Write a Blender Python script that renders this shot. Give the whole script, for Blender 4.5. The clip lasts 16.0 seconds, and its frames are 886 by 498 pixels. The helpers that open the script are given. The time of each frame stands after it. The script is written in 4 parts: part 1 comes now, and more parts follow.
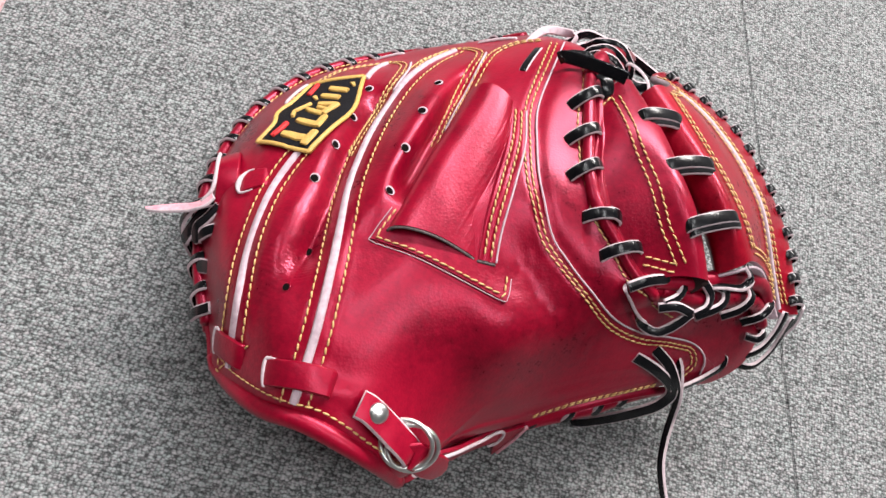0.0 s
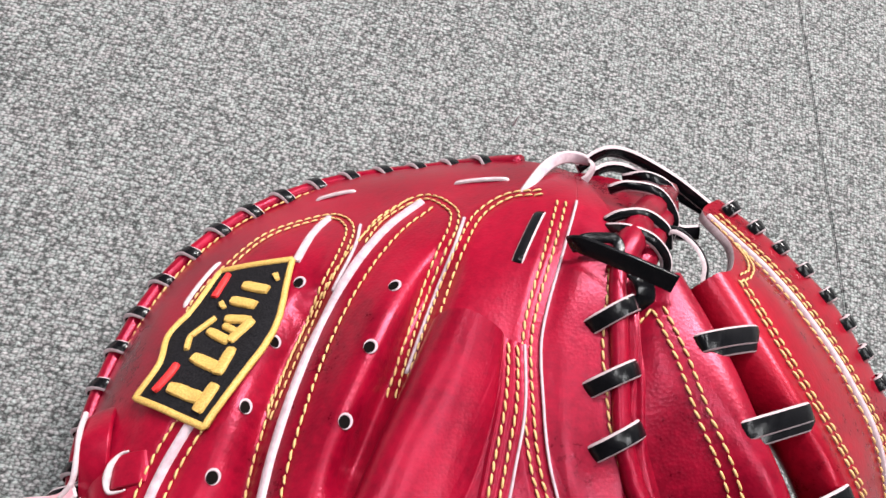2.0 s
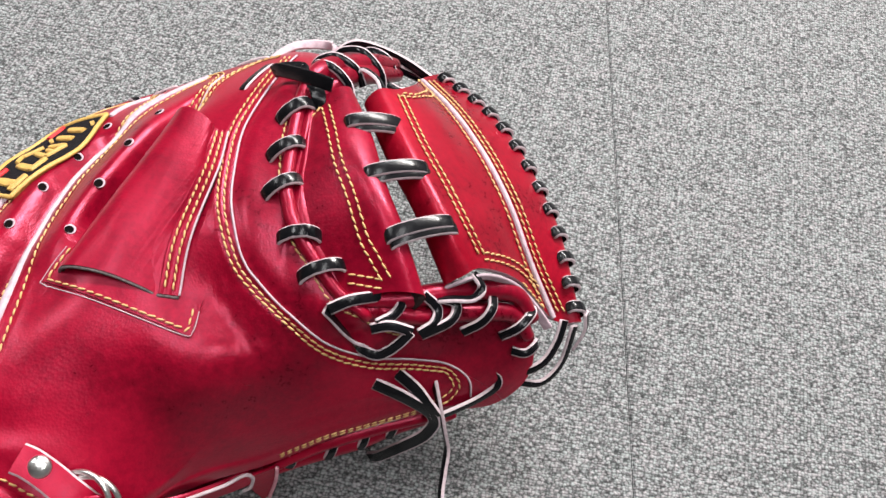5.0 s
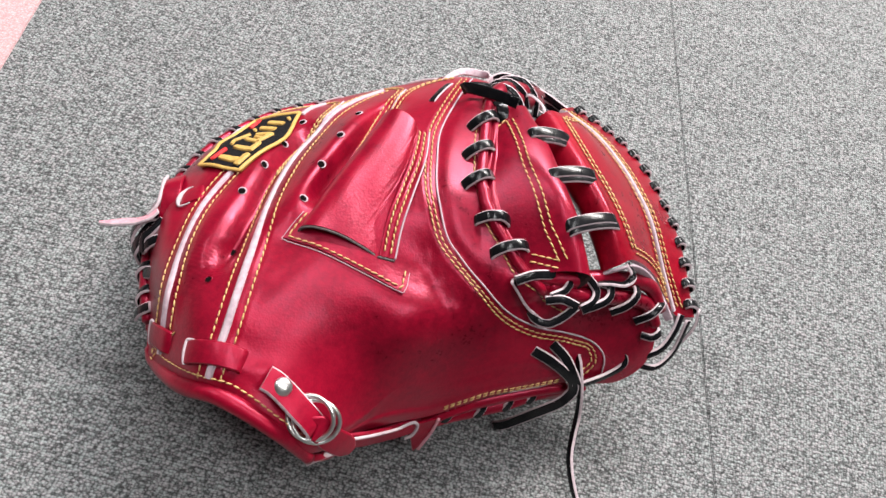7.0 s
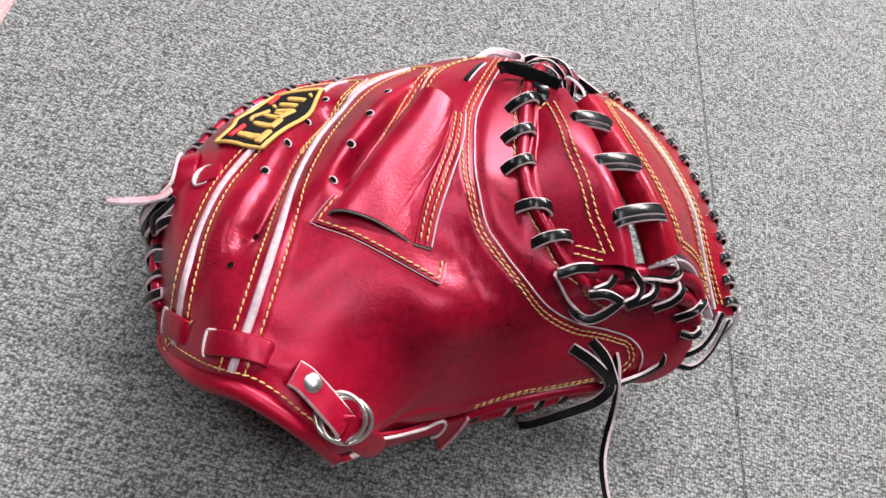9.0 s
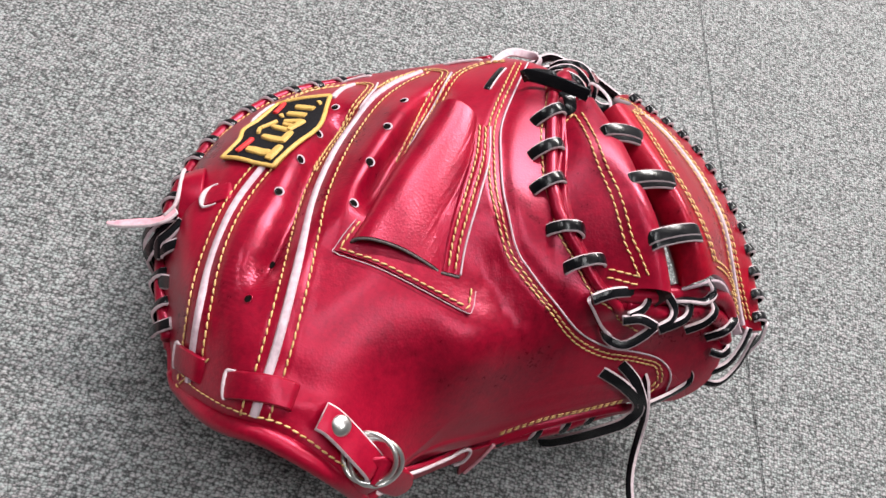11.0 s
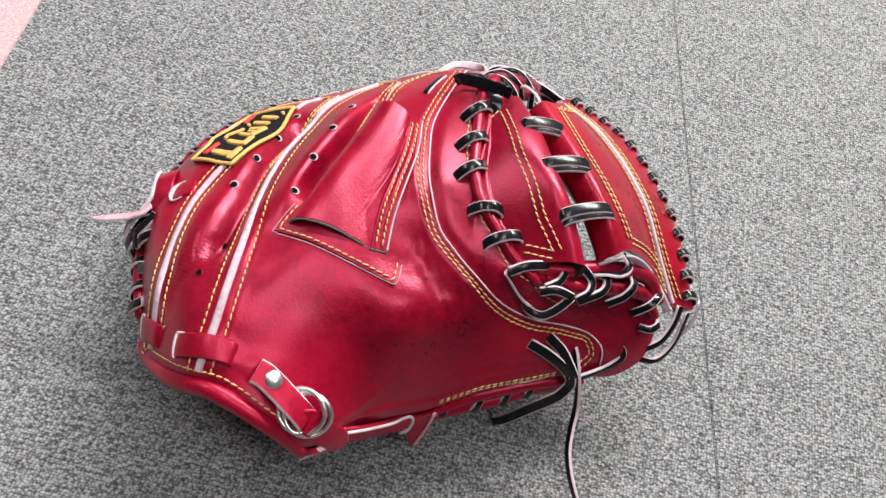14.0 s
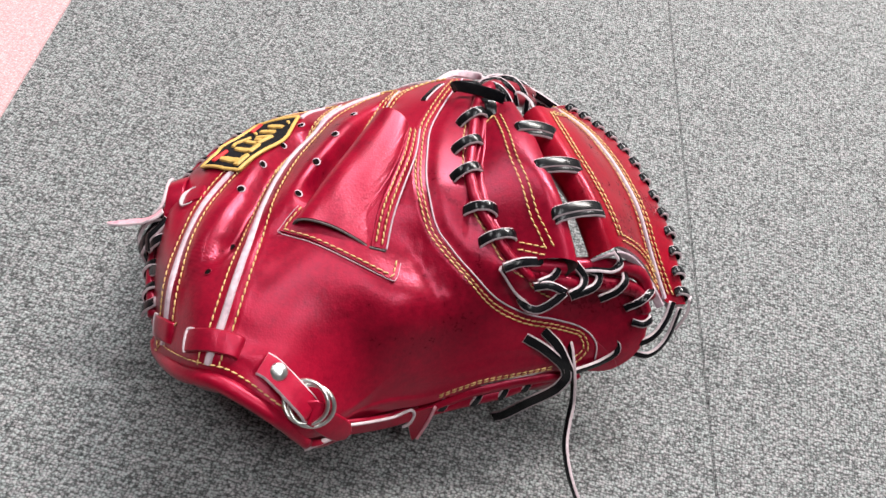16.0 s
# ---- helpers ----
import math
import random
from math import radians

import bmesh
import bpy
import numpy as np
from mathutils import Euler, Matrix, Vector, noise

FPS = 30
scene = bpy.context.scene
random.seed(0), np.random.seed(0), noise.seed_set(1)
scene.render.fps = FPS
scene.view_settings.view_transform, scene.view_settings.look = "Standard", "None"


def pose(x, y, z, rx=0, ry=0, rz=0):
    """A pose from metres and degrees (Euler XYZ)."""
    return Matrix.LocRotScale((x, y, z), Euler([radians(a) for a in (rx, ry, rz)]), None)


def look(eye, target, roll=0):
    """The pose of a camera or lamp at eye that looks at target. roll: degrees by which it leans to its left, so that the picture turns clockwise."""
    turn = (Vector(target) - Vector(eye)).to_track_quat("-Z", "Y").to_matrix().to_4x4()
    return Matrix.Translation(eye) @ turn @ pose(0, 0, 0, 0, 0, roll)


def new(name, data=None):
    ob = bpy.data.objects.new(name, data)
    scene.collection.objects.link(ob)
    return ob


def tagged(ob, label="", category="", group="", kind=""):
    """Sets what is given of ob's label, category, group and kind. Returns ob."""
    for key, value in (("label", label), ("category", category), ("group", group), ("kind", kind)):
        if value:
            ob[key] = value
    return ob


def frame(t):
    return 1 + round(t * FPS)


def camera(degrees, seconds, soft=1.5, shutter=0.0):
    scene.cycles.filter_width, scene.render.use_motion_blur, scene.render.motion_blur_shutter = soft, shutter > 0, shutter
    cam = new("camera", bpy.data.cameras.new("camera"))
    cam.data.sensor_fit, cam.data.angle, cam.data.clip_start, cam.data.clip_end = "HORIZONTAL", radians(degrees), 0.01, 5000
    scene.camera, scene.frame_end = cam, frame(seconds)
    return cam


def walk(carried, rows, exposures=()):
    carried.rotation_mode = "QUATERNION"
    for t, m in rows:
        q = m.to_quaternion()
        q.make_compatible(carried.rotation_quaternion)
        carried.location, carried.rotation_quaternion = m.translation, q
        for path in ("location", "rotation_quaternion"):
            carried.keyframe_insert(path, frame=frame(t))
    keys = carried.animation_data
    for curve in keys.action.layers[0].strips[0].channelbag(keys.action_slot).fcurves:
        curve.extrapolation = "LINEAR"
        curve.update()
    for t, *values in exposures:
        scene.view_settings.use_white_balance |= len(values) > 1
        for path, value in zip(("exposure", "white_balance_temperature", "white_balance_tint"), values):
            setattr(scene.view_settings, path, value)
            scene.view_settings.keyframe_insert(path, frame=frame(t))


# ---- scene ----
cam = camera(58.9, 16.0)
PATH = [
    (0, (-0.0194, -0.1846, 0.4133), (0.061, 0.0463, -0.0229), 27.8),
    (0.5, (-0.0393, -0.1361, 0.3875), (0.0441, 0.0805, -0.0554), 29.4),
    (1, (-0.0447, -0.086, 0.3651), (0.0399, 0.1161, -0.0843), 30.1),
    (1.5, (-0.0336, -0.0532, 0.355), (0.0489, 0.1381, -0.0995), 29.5),
    (2, (0.0001, -0.0214, 0.3595), (0.0755, 0.1666, -0.0976), 26.7),
    (2.5, (0.052, -0.0124, 0.3562), (0.1159, 0.1782, -0.1017), 22.3),
    (3, (0.1033, -0.0282, 0.3573), (0.1538, 0.1689, -0.0994), 17.5),
    (3.5, (0.1324, -0.0465, 0.355), (0.1694, 0.1587, -0.0994), 13.2),
    (4, (0.1522, -0.0736, 0.364), (0.1798, 0.1426, -0.086), 10.6),
    (4.5, (0.1582, -0.1079, 0.383), (0.1828, 0.1219, -0.0603), 10.1),
    (5, (0.1451, -0.1634, 0.4155), (0.1715, 0.0812, -0.0198), 11.2),
    (5.2, (0.1308, -0.1875, 0.4278), (0.1592, 0.0628, -0.0041), 12.0),
    (7.3, (0.0377, -0.2399, 0.4442), (0.0910, 0.0394, 0.0329), 20.4),
    (7.5, (0.0368, -0.2407, 0.4432), (0.0917, 0.0389, 0.0322), 20.9),
    (8, (0.0319, -0.2368, 0.4377), (0.0880, 0.0406, 0.0256), 21.5),
    (8.5, (0.0232, -0.2312, 0.4286), (0.0827, 0.0459, 0.0167), 22.3),
    (9, (0.0155, -0.2281, 0.4166), (0.0825, 0.0467, 0.0042), 23.6),
    (9.2, (0.0091, -0.2218, 0.4187), (0.0795, 0.0488, 0.0042), 24.1),
    (11.3, (-0.0171, -0.1956, 0.4054), (0.0737, 0.0592, -0.0151), 28.0),
    (11.5, (-0.0217, -0.1939, 0.4032), (0.0681, 0.0598, -0.0182), 28.0),
    (12, (-0.0275, -0.172, 0.3965), (0.0592, 0.0806, -0.0262), 27.8),
    (12.5, (-0.0154, -0.1695, 0.3976), (0.0632, 0.0862, -0.0248), 26.3),
    (13, (0.0125, -0.198, 0.4054), (0.0801, 0.0641, -0.0149), 23.7),
    (13.5, (0.0319, -0.2207, 0.429), (0.0863, 0.051, 0.0128), 20.4),
    (14, (0.0532, -0.2409, 0.439), (0.0945, 0.0392, 0.027), 17.4),
    (14.5, (0.0698, -0.238, 0.4379), (0.1035, 0.0468, 0.0284), 15.6),
    (15, (0.0673, -0.236, 0.4368), (0.0975, 0.0514, 0.0288), 14.9),
    (15.5, (0.0604, -0.2548, 0.4491), (0.0904, 0.0336, 0.0418), 14.8),
    (16, (0.0618, -0.258, 0.4491), (0.0926, 0.0305, 0.0419), 14.8),
]
walk(cam, [(t, look(eye, target, roll)) for t, eye, target, roll in PATH],
     exposures=[(0.0, 0.0), (16.0, 0.0)])

# ---- world and light: a closed office room with ceiling panels ----
world = bpy.data.worlds.new("room_world")
scene.world = world
world.use_nodes = True
world.node_tree.nodes["Background"].inputs[0].default_value = (0.9, 0.95, 1.0, 1)
world.node_tree.nodes["Background"].inputs[1].default_value = 0.05
LAMP_POWER = 50.0
CEILING = 2.5


# ---- materials ----
def material(name):
    m = bpy.data.materials.new(name)
    m.use_nodes = True
    t = m.node_tree
    return m, t, t.nodes["Principled BSDF"]


def link(t, a, ao, b, bi):
    t.links.new(a.outputs[ao], b.inputs[bi])


def node(t, kind, **values):
    n = t.nodes.new(kind)
    for key, v in values.items():
        n.inputs[key.replace("_", " ")].default_value = v
    return n


def ramp(t, stops):
    n = t.nodes.new("ShaderNodeValToRGB")
    e = n.color_ramp.elements
    while len(e) < len(stops):
        e.new(0.5)
    for el, (p, c) in zip(e, stops):
        el.position, el.color = p, (*c, 1)
    return n


def bump(t, bsdf, height, out, strength, distance):
    b = node(t, "ShaderNodeBump", Strength=strength, Distance=distance)
    link(t, height, out, b, "Height")
    link(t, b, "Normal", bsdf, "Normal")
    return b


def leather(name, dark, mid, light, rough=0.36, coat=0.25, gloss=0.5, tint=(1, 1, 1), relief=0.16):
    """Dyed and polished cowhide: cloudy dye, fine grain, small creases."""
    m, t, p = material(name)
    co = t.nodes.new("ShaderNodeTexCoord")
    broad = node(t, "ShaderNodeTexNoise", Scale=14.0, Detail=7.0, Roughness=0.62, Distortion=0.4)
    link(t, co, "Object", broad, "Vector")
    fine = node(t, "ShaderNodeTexNoise", Scale=330.0, Detail=5.0, Roughness=0.7)
    link(t, co, "Object", fine, "Vector")
    mixed = node(t, "ShaderNodeMix")
    mixed.inputs[0].default_value = 0.34
    link(t, broad, "Fac", mixed, 2)
    link(t, fine, "Fac", mixed, 3)
    r = ramp(t, [(0.36, dark), (0.5, mid), (0.66, light)])
    link(t, mixed, 0, r, "Fac")
    link(t, r, "Color", p, "Base Color")
    grain = node(t, "ShaderNodeTexVoronoi", Scale=900.0)
    link(t, co, "Object", grain, "Vector")
    lines = t.nodes.new("ShaderNodeMapping")
    lines.inputs["Scale"].default_value = (1.0, 0.8, 0.9)
    lines.inputs["Rotation"].default_value = (0, 0, 0.25)
    link(t, co, "Object", lines, "Vector")
    crease = node(t, "ShaderNodeTexNoise", Scale=210.0, Detail=4.0, Roughness=0.6, Distortion=1.6)
    link(t, lines, "Vector", crease, "Vector")
    where = node(t, "ShaderNodeTexNoise", Scale=18.0, Detail=2.0)
    link(t, co, "Object", where, "Vector")
    spread = node(t, "ShaderNodeMapRange", From_Min=0.4, From_Max=0.65, To_Min=0.15, To_Max=1.0)
    link(t, where, "Fac", spread, "Value")
    worn = node(t, "ShaderNodeMath")
    worn.operation = "MULTIPLY"
    link(t, crease, "Fac", worn, 0)
    link(t, spread, "Result", worn, 1)
    add = node(t, "ShaderNodeMix")
    add.inputs[0].default_value = 0.5
    link(t, grain, "Distance", add, 2)
    link(t, worn, 0, add, 3)
    bump(t, p, add, 0, relief, 0.0010)
    rr = node(t, "ShaderNodeMapRange", From_Min=0.3, From_Max=0.7, To_Min=rough - 0.07, To_Max=rough + 0.09)
    link(t, mixed, 0, rr, "Value")
    link(t, rr, "Result", p, "Roughness")
    p.inputs["Coat Weight"].default_value = coat
    p.inputs["Specular IOR Level"].default_value = gloss
    p.inputs["Specular Tint"].default_value = (*tint, 1)
    p.inputs["Coat Roughness"].default_value = 0.27
    return m


RED = leather("crimson_leather", (0.088, 0.0005, 0.0060), (0.194, 0.0011, 0.0128), (0.300, 0.0026, 0.0200), 0.31, 0.0, 0.86, (1.0, 0.21, 0.335), 0.10)
RED_WEB = leather("crimson_web_leather", (0.100, 0.0006, 0.0050), (0.214, 0.0014, 0.0104), (0.325, 0.0032, 0.0158), 0.30, 0.0, 0.9, (1.0, 0.21, 0.31), 0.10)
BLACK = leather("black_lace_leather", (0.002, 0.002, 0.003), (0.004, 0.004, 0.005), (0.007, 0.007, 0.009), 0.21, 0.0, 0.26, (1, 1, 1), 0.06)
FELT = leather("dark_lining", (0.02, 0.012, 0.012), (0.035, 0.02, 0.02), (0.05, 0.03, 0.03), 0.9, 0.0, 0.1)


def plain(name, low, high, scale, rough, depth=0.0, metal=0.0):
    m, t, p = material(name)
    co = t.nodes.new("ShaderNodeTexCoord")
    n = node(t, "ShaderNodeTexNoise", Scale=scale, Detail=4.0, Roughness=0.6)
    link(t, co, "Object", n, "Vector")
    r = ramp(t, [(0.32, low), (0.68, high)])
    link(t, n, "Fac", r, "Fac")
    link(t, r, "Color", p, "Base Color")
    p.inputs["Roughness"].default_value = rough
    p.inputs["Metallic"].default_value = metal
    if depth:
        bump(t, p, n, "Fac", 0.5, depth)
    return m


RAW = plain("raw_leather_edge", (0.39, 0.30, 0.32), (0.54, 0.44, 0.465), 500.0, 0.85, 0.0004)
WELT = plain("pale_leather_welt", (0.35, 0.250, 0.285), (0.49, 0.380, 0.42), 300.0, 0.7, 0.0003)
FRAYED = plain("frayed_leather_edge", (0.04, 0.03, 0.03), (0.14, 0.11, 0.11), 700.0, 0.9, 0.0006)
FLESH = plain("pink_suede", (0.50, 0.19, 0.235), (0.66, 0.33, 0.37), 260.0, 0.85, 0.0004)
THREAD = plain("yellow_thread", (0.42, 0.240, 0.080), (0.62, 0.405, 0.180), 900.0, 0.55, 0.0002)
GOLD = plain("gold_embroidery", (0.38, 0.22, 0.045), (0.62, 0.39, 0.11), 1500.0, 0.5, 0.0006)
BLACK_CLOTH = plain("black_embroidery", (0.003, 0.003, 0.004), (0.016, 0.015, 0.017), 1500.0, 0.75, 0.0006)
BLACK_CLOTH.node_tree.nodes["Principled BSDF"].inputs["Specular IOR Level"].default_value = 0.06
RED_CLOTH = plain("red_embroidery", (0.45, 0.01, 0.012), (0.62, 0.02, 0.02), 1500.0, 0.55, 0.0006)
STEEL = plain("nickel", (0.55, 0.54, 0.52), (0.72, 0.71, 0.69), 60.0, 0.30, 0.0, 1.0)
WALL_PAINT = plain("grey_wall_paint", (0.09, 0.09, 0.092), (0.12, 0.12, 0.122), 6.0, 0.8)
CEILING_PAINT = plain("white_ceiling_board", (0.24, 0.24, 0.24), (0.30, 0.30, 0.30), 40.0, 0.85)
# near-black without gloss, for the shade painted inside the air holes
HOLE_SHADE = plain("hole_shade", (0.004, 0.003, 0.003), (0.008, 0.006, 0.006), 50.0, 0.95)
HOLE_SHADE.node_tree.nodes["Principled BSDF"].inputs["Specular IOR Level"].default_value = 0.0


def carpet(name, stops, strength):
    """Low loop pile: short thick loops packed in rough rows, the shade of the gaps between them painted into the
    colour.
    """
    m, t, p = material(name)
    co = t.nodes.new("ShaderNodeTexCoord")
    squeeze = t.nodes.new("ShaderNodeMapping")
    squeeze.inputs["Scale"].default_value = (0.74, 1.0, 1.0)
    squeeze.inputs["Rotation"].default_value = (0, 0, 0.12)
    link(t, co, "Object", squeeze, "Vector")
    wob = node(t, "ShaderNodeTexNoise", Scale=420.0, Detail=4.0, Roughness=0.65)
    link(t, squeeze, "Vector", wob, "Vector")
    shift = t.nodes.new("ShaderNodeVectorMath")
    shift.operation = "SCALE"
    shift.inputs["Scale"].default_value = 0.0020
    link(t, wob, "Color", shift, 0)
    moved = t.nodes.new("ShaderNodeVectorMath")
    link(t, squeeze, "Vector", moved, 0)
    link(t, shift, "Vector", moved, 1)
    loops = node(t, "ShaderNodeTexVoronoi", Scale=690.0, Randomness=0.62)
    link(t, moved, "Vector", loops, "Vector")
    fluff = node(t, "ShaderNodeTexNoise", Scale=1900.0, Detail=3.0, Roughness=0.75)
    link(t, moved, "Vector", fluff, "Vector")
    patch = node(t, "ShaderNodeTexNoise", Scale=45.0, Detail=6.0, Roughness=0.7)
    link(t, co, "Object", patch, "Vector")
    tone = t.nodes.new("ShaderNodeSeparateColor")
    link(t, loops, "Color", tone, 0)
    a = node(t, "ShaderNodeMix")
    a.inputs[0].default_value = 0.65
    link(t, tone, 0, a, 2)
    link(t, fluff, "Fac", a, 3)
    b = node(t, "ShaderNodeMix")
    b.inputs[0].default_value = 0.12
    link(t, a, 0, b, 2)
    link(t, patch, "Fac", b, 3)
    # painted shade: the colour, like the relief, drops towards each loop's edge
    gap_shade = node(t, "ShaderNodeMapRange", From_Min=0.21, From_Max=0.70, To_Min=1.08, To_Max=0.40)
    link(t, loops, "Distance", gap_shade, "Value")
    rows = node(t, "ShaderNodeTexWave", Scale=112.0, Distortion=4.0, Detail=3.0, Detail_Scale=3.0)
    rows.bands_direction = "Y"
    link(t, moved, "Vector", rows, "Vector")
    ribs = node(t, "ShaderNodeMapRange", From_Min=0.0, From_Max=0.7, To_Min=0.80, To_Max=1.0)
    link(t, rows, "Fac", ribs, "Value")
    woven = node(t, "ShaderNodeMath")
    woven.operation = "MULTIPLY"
    link(t, gap_shade, "Result", woven, 0)
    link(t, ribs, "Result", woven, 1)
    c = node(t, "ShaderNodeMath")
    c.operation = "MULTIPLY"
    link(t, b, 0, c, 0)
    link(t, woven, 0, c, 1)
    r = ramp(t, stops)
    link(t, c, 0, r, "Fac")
    # single loops of a greener or warmer yarn
    yarn = node(t, "ShaderNodeMix")
    yarn.data_type = "RGBA"
    yarn.blend_type = "MULTIPLY"
    yarn.inputs[0].default_value = 1.0
    dye = ramp(t, [(0.2, (0.955, 1.005, 0.99)), (0.5, (1.0, 1.0, 1.0)), (0.8, (1.045, 0.985, 1.0))])
    link(t, tone, 1, dye, "Fac")
    link(t, r, "Color", yarn, 6)
    link(t, dye, "Color", yarn, 7)
    link(t, yarn, 2, p, "Base Color")
    p.inputs["Roughness"].default_value = 0.95
    p.inputs["Specular IOR Level"].default_value = 0.15
    h = node(t, "ShaderNodeMix")
    h.inputs[0].default_value = 0.35
    link(t, woven, 0, h, 2)
    link(t, fluff, "Fac", h, 3)
    bump(t, p, h, 0, strength, 0.0014)
    return m


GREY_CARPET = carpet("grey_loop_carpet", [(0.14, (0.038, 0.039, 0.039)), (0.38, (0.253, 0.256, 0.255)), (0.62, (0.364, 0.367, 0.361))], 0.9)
PINK_CARPET = carpet("pale_pink_carpet", [(0.10, (0.33, 0.20, 0.205)), (0.40, (0.47, 0.31, 0.315)), (0.70, (0.58, 0.41, 0.41))], 0.3)


# ---- geometry helpers ----
def mesh_of(verts, faces, mats, smooth=True, slots=None):
    me = bpy.data.meshes.new("mesh")
    me.from_pydata([tuple(v) for v in verts], [], faces)
    for m in mats:
        me.materials.append(m)
    if smooth:
        me.polygons.foreach_set("use_smooth", [True] * len(me.polygons))
    if slots is not None:
        me.polygons.foreach_set("material_index", slots)
        kinds = [set() for _ in me.edges]
        for poly in me.polygons:
            for loop in poly.loop_indices:
                kinds[me.loops[loop].edge_index].add(slots[poly.index])
        crisp = me.attributes.new("sharp_edge", "BOOLEAN", "EDGE")
        crisp.data.foreach_set("value", [len(k) > 1 for k in kinds])
    me.update()
    return me


def part(name, me, parent, label=""):
    ob = new(name, me)
    ob.parent = parent
    if label:
        ob["label"] = label
    return ob


def spline(points, n, closed=False):
    """Catmull-Rom through the points, n samples evenly along it."""
    p = np.array(points, float)
    q = np.vstack([p[-1], p, p[:2]]) if closed else np.vstack([2 * p[0] - p[1], p, 2 * p[-1] - p[-2]])
    out = []
    for i in range(len(q) - 3):
        a, b, c, d = q[i:i + 4]
        for s in np.linspace(0, 1, 24, endpoint=False):
            out.append(0.5 * (2 * b + (c - a) * s + (2 * a - 5 * b + 4 * c - d) * s * s + (3 * b - a - 3 * c + d) * s ** 3))
    if not closed:
        out.append(p[-1])
    out = np.array(out)
    if closed:
        out = np.vstack([out, out[:1]])
    run = np.r_[0, np.cumsum(np.linalg.norm(np.diff(out, axis=0), axis=1))]
    at = np.linspace(0, run[-1], n, endpoint=not closed)
    return np.stack([np.interp(at, run, out[:, k]) for k in range(out.shape[1])], 1)


def unit(v):
    return v / np.maximum(np.linalg.norm(v, axis=-1, keepdims=True), 1e-9)


def grid_faces(rows, cols, wrap=False):
    f = []
    for i in range(rows - 1):
        for j in range(cols if wrap else cols - 1):
            k = (j + 1) % cols
            f.append((i * cols + j, i * cols + k, (i + 1) * cols + k, (i + 1) * cols + j))
    return f


def tube(points, radius, mat, sides=8, n=None, flat=1.0, closed=False):
    """A round cord along a curve; radius may be a list along it."""
    p = np.array(points)
    if n:
        p = spline(p, n, closed)
    t = unit(np.roll(p, -1, 0) - np.roll(p, 1, 0)) if closed else unit(np.gradient(p, axis=0))
    up = np.array([0, 0, 1.0])
    side = unit(np.cross(t, up) + 1e-6)
    nor = np.cross(side, t)
    r = np.broadcast_to(np.array(radius, float), (len(p),)) if np.ndim(radius) == 0 else np.interp(np.linspace(0, 1, len(p)), np.linspace(0, 1, len(radius)), radius)
    a = np.linspace(0, 2 * math.pi, sides, endpoint=False)
    v = (p[:, None] + r[:, None, None] * (np.cos(a)[None, :, None] * side[:, None] + flat * np.sin(a)[None, :, None] * nor[:, None])).reshape(-1, 3)
    f = grid_faces(len(p), sides, True)
    if closed:
        f += [((len(p) - 1) * sides + j, (len(p) - 1) * sides + (j + 1) % sides, (j + 1) % sides, j) for j in range(sides)]
    else:
        f += [tuple(range(sides))[::-1], tuple((len(p) - 1) * sides + j for j in range(sides))]
    return mesh_of(v, f, [mat])


def ribbon(points, normals, width, thick, mats, n=None, taper=False, tips=0.0, widths=None):
    """A flat lace: dyed grain on its domed outer face and its back, raw edges between."""
    p = np.array(points, float)
    n = n or max(8, len(p) * 5)
    nn = np.array(normals, float)
    if nn.ndim == 1:
        nn = np.tile(nn, (len(p), 1))
    both = spline(np.hstack([p, nn]), n)
    p, nn = both[:, :3], unit(both[:, 3:])
    t = unit(np.gradient(p, axis=0))
    side = unit(np.cross(t, nn))
    nn = np.cross(side, t)
    u = np.linspace(0, 1, n)
    w = np.full(n, width / 2)
    if taper:
        w *= np.interp(u, [0, 0.06, 0.94, 1], [0.82, 1, 1, 0.82])
    if tips:
        w *= 0.5 + 0.5 * np.sin(np.clip(np.minimum(u, 1 - u) / tips, 0, 1) * math.pi / 2)
    if widths:
        w *= np.interp(u, np.linspace(0, 1, len(widths)), widths)
    rim = 1 - np.minimum(0.34 * thick / w, 0.3)
    prof = [(-1, -0.42), (-1, 0.12), (-2, 0.42), (-0.4, 0.56), (0.4, 0.56), (2, 0.42), (1, 0.12), (1, -0.42)]
    v = np.stack([p + (np.sign(a) * rim * w if abs(a) == 2 else a * w)[:, None] * side + b * thick * nn for a, b in prof], 1).reshape(-1, 3)
    f, s = [], []
    for i in range(n - 1):
        for j in range(8):
            k = (j + 1) % 8
            f.append((i * 8 + j, (i + 1) * 8 + j, (i + 1) * 8 + k, i * 8 + k))
            s.append(0 if j in (2, 3, 4, 7) else 1)
    f += [tuple(range(8)), tuple((n - 1) * 8 + j for j in range(7, -1, -1))]
    return mesh_of(v, f, mats, True, s + [1, 1])


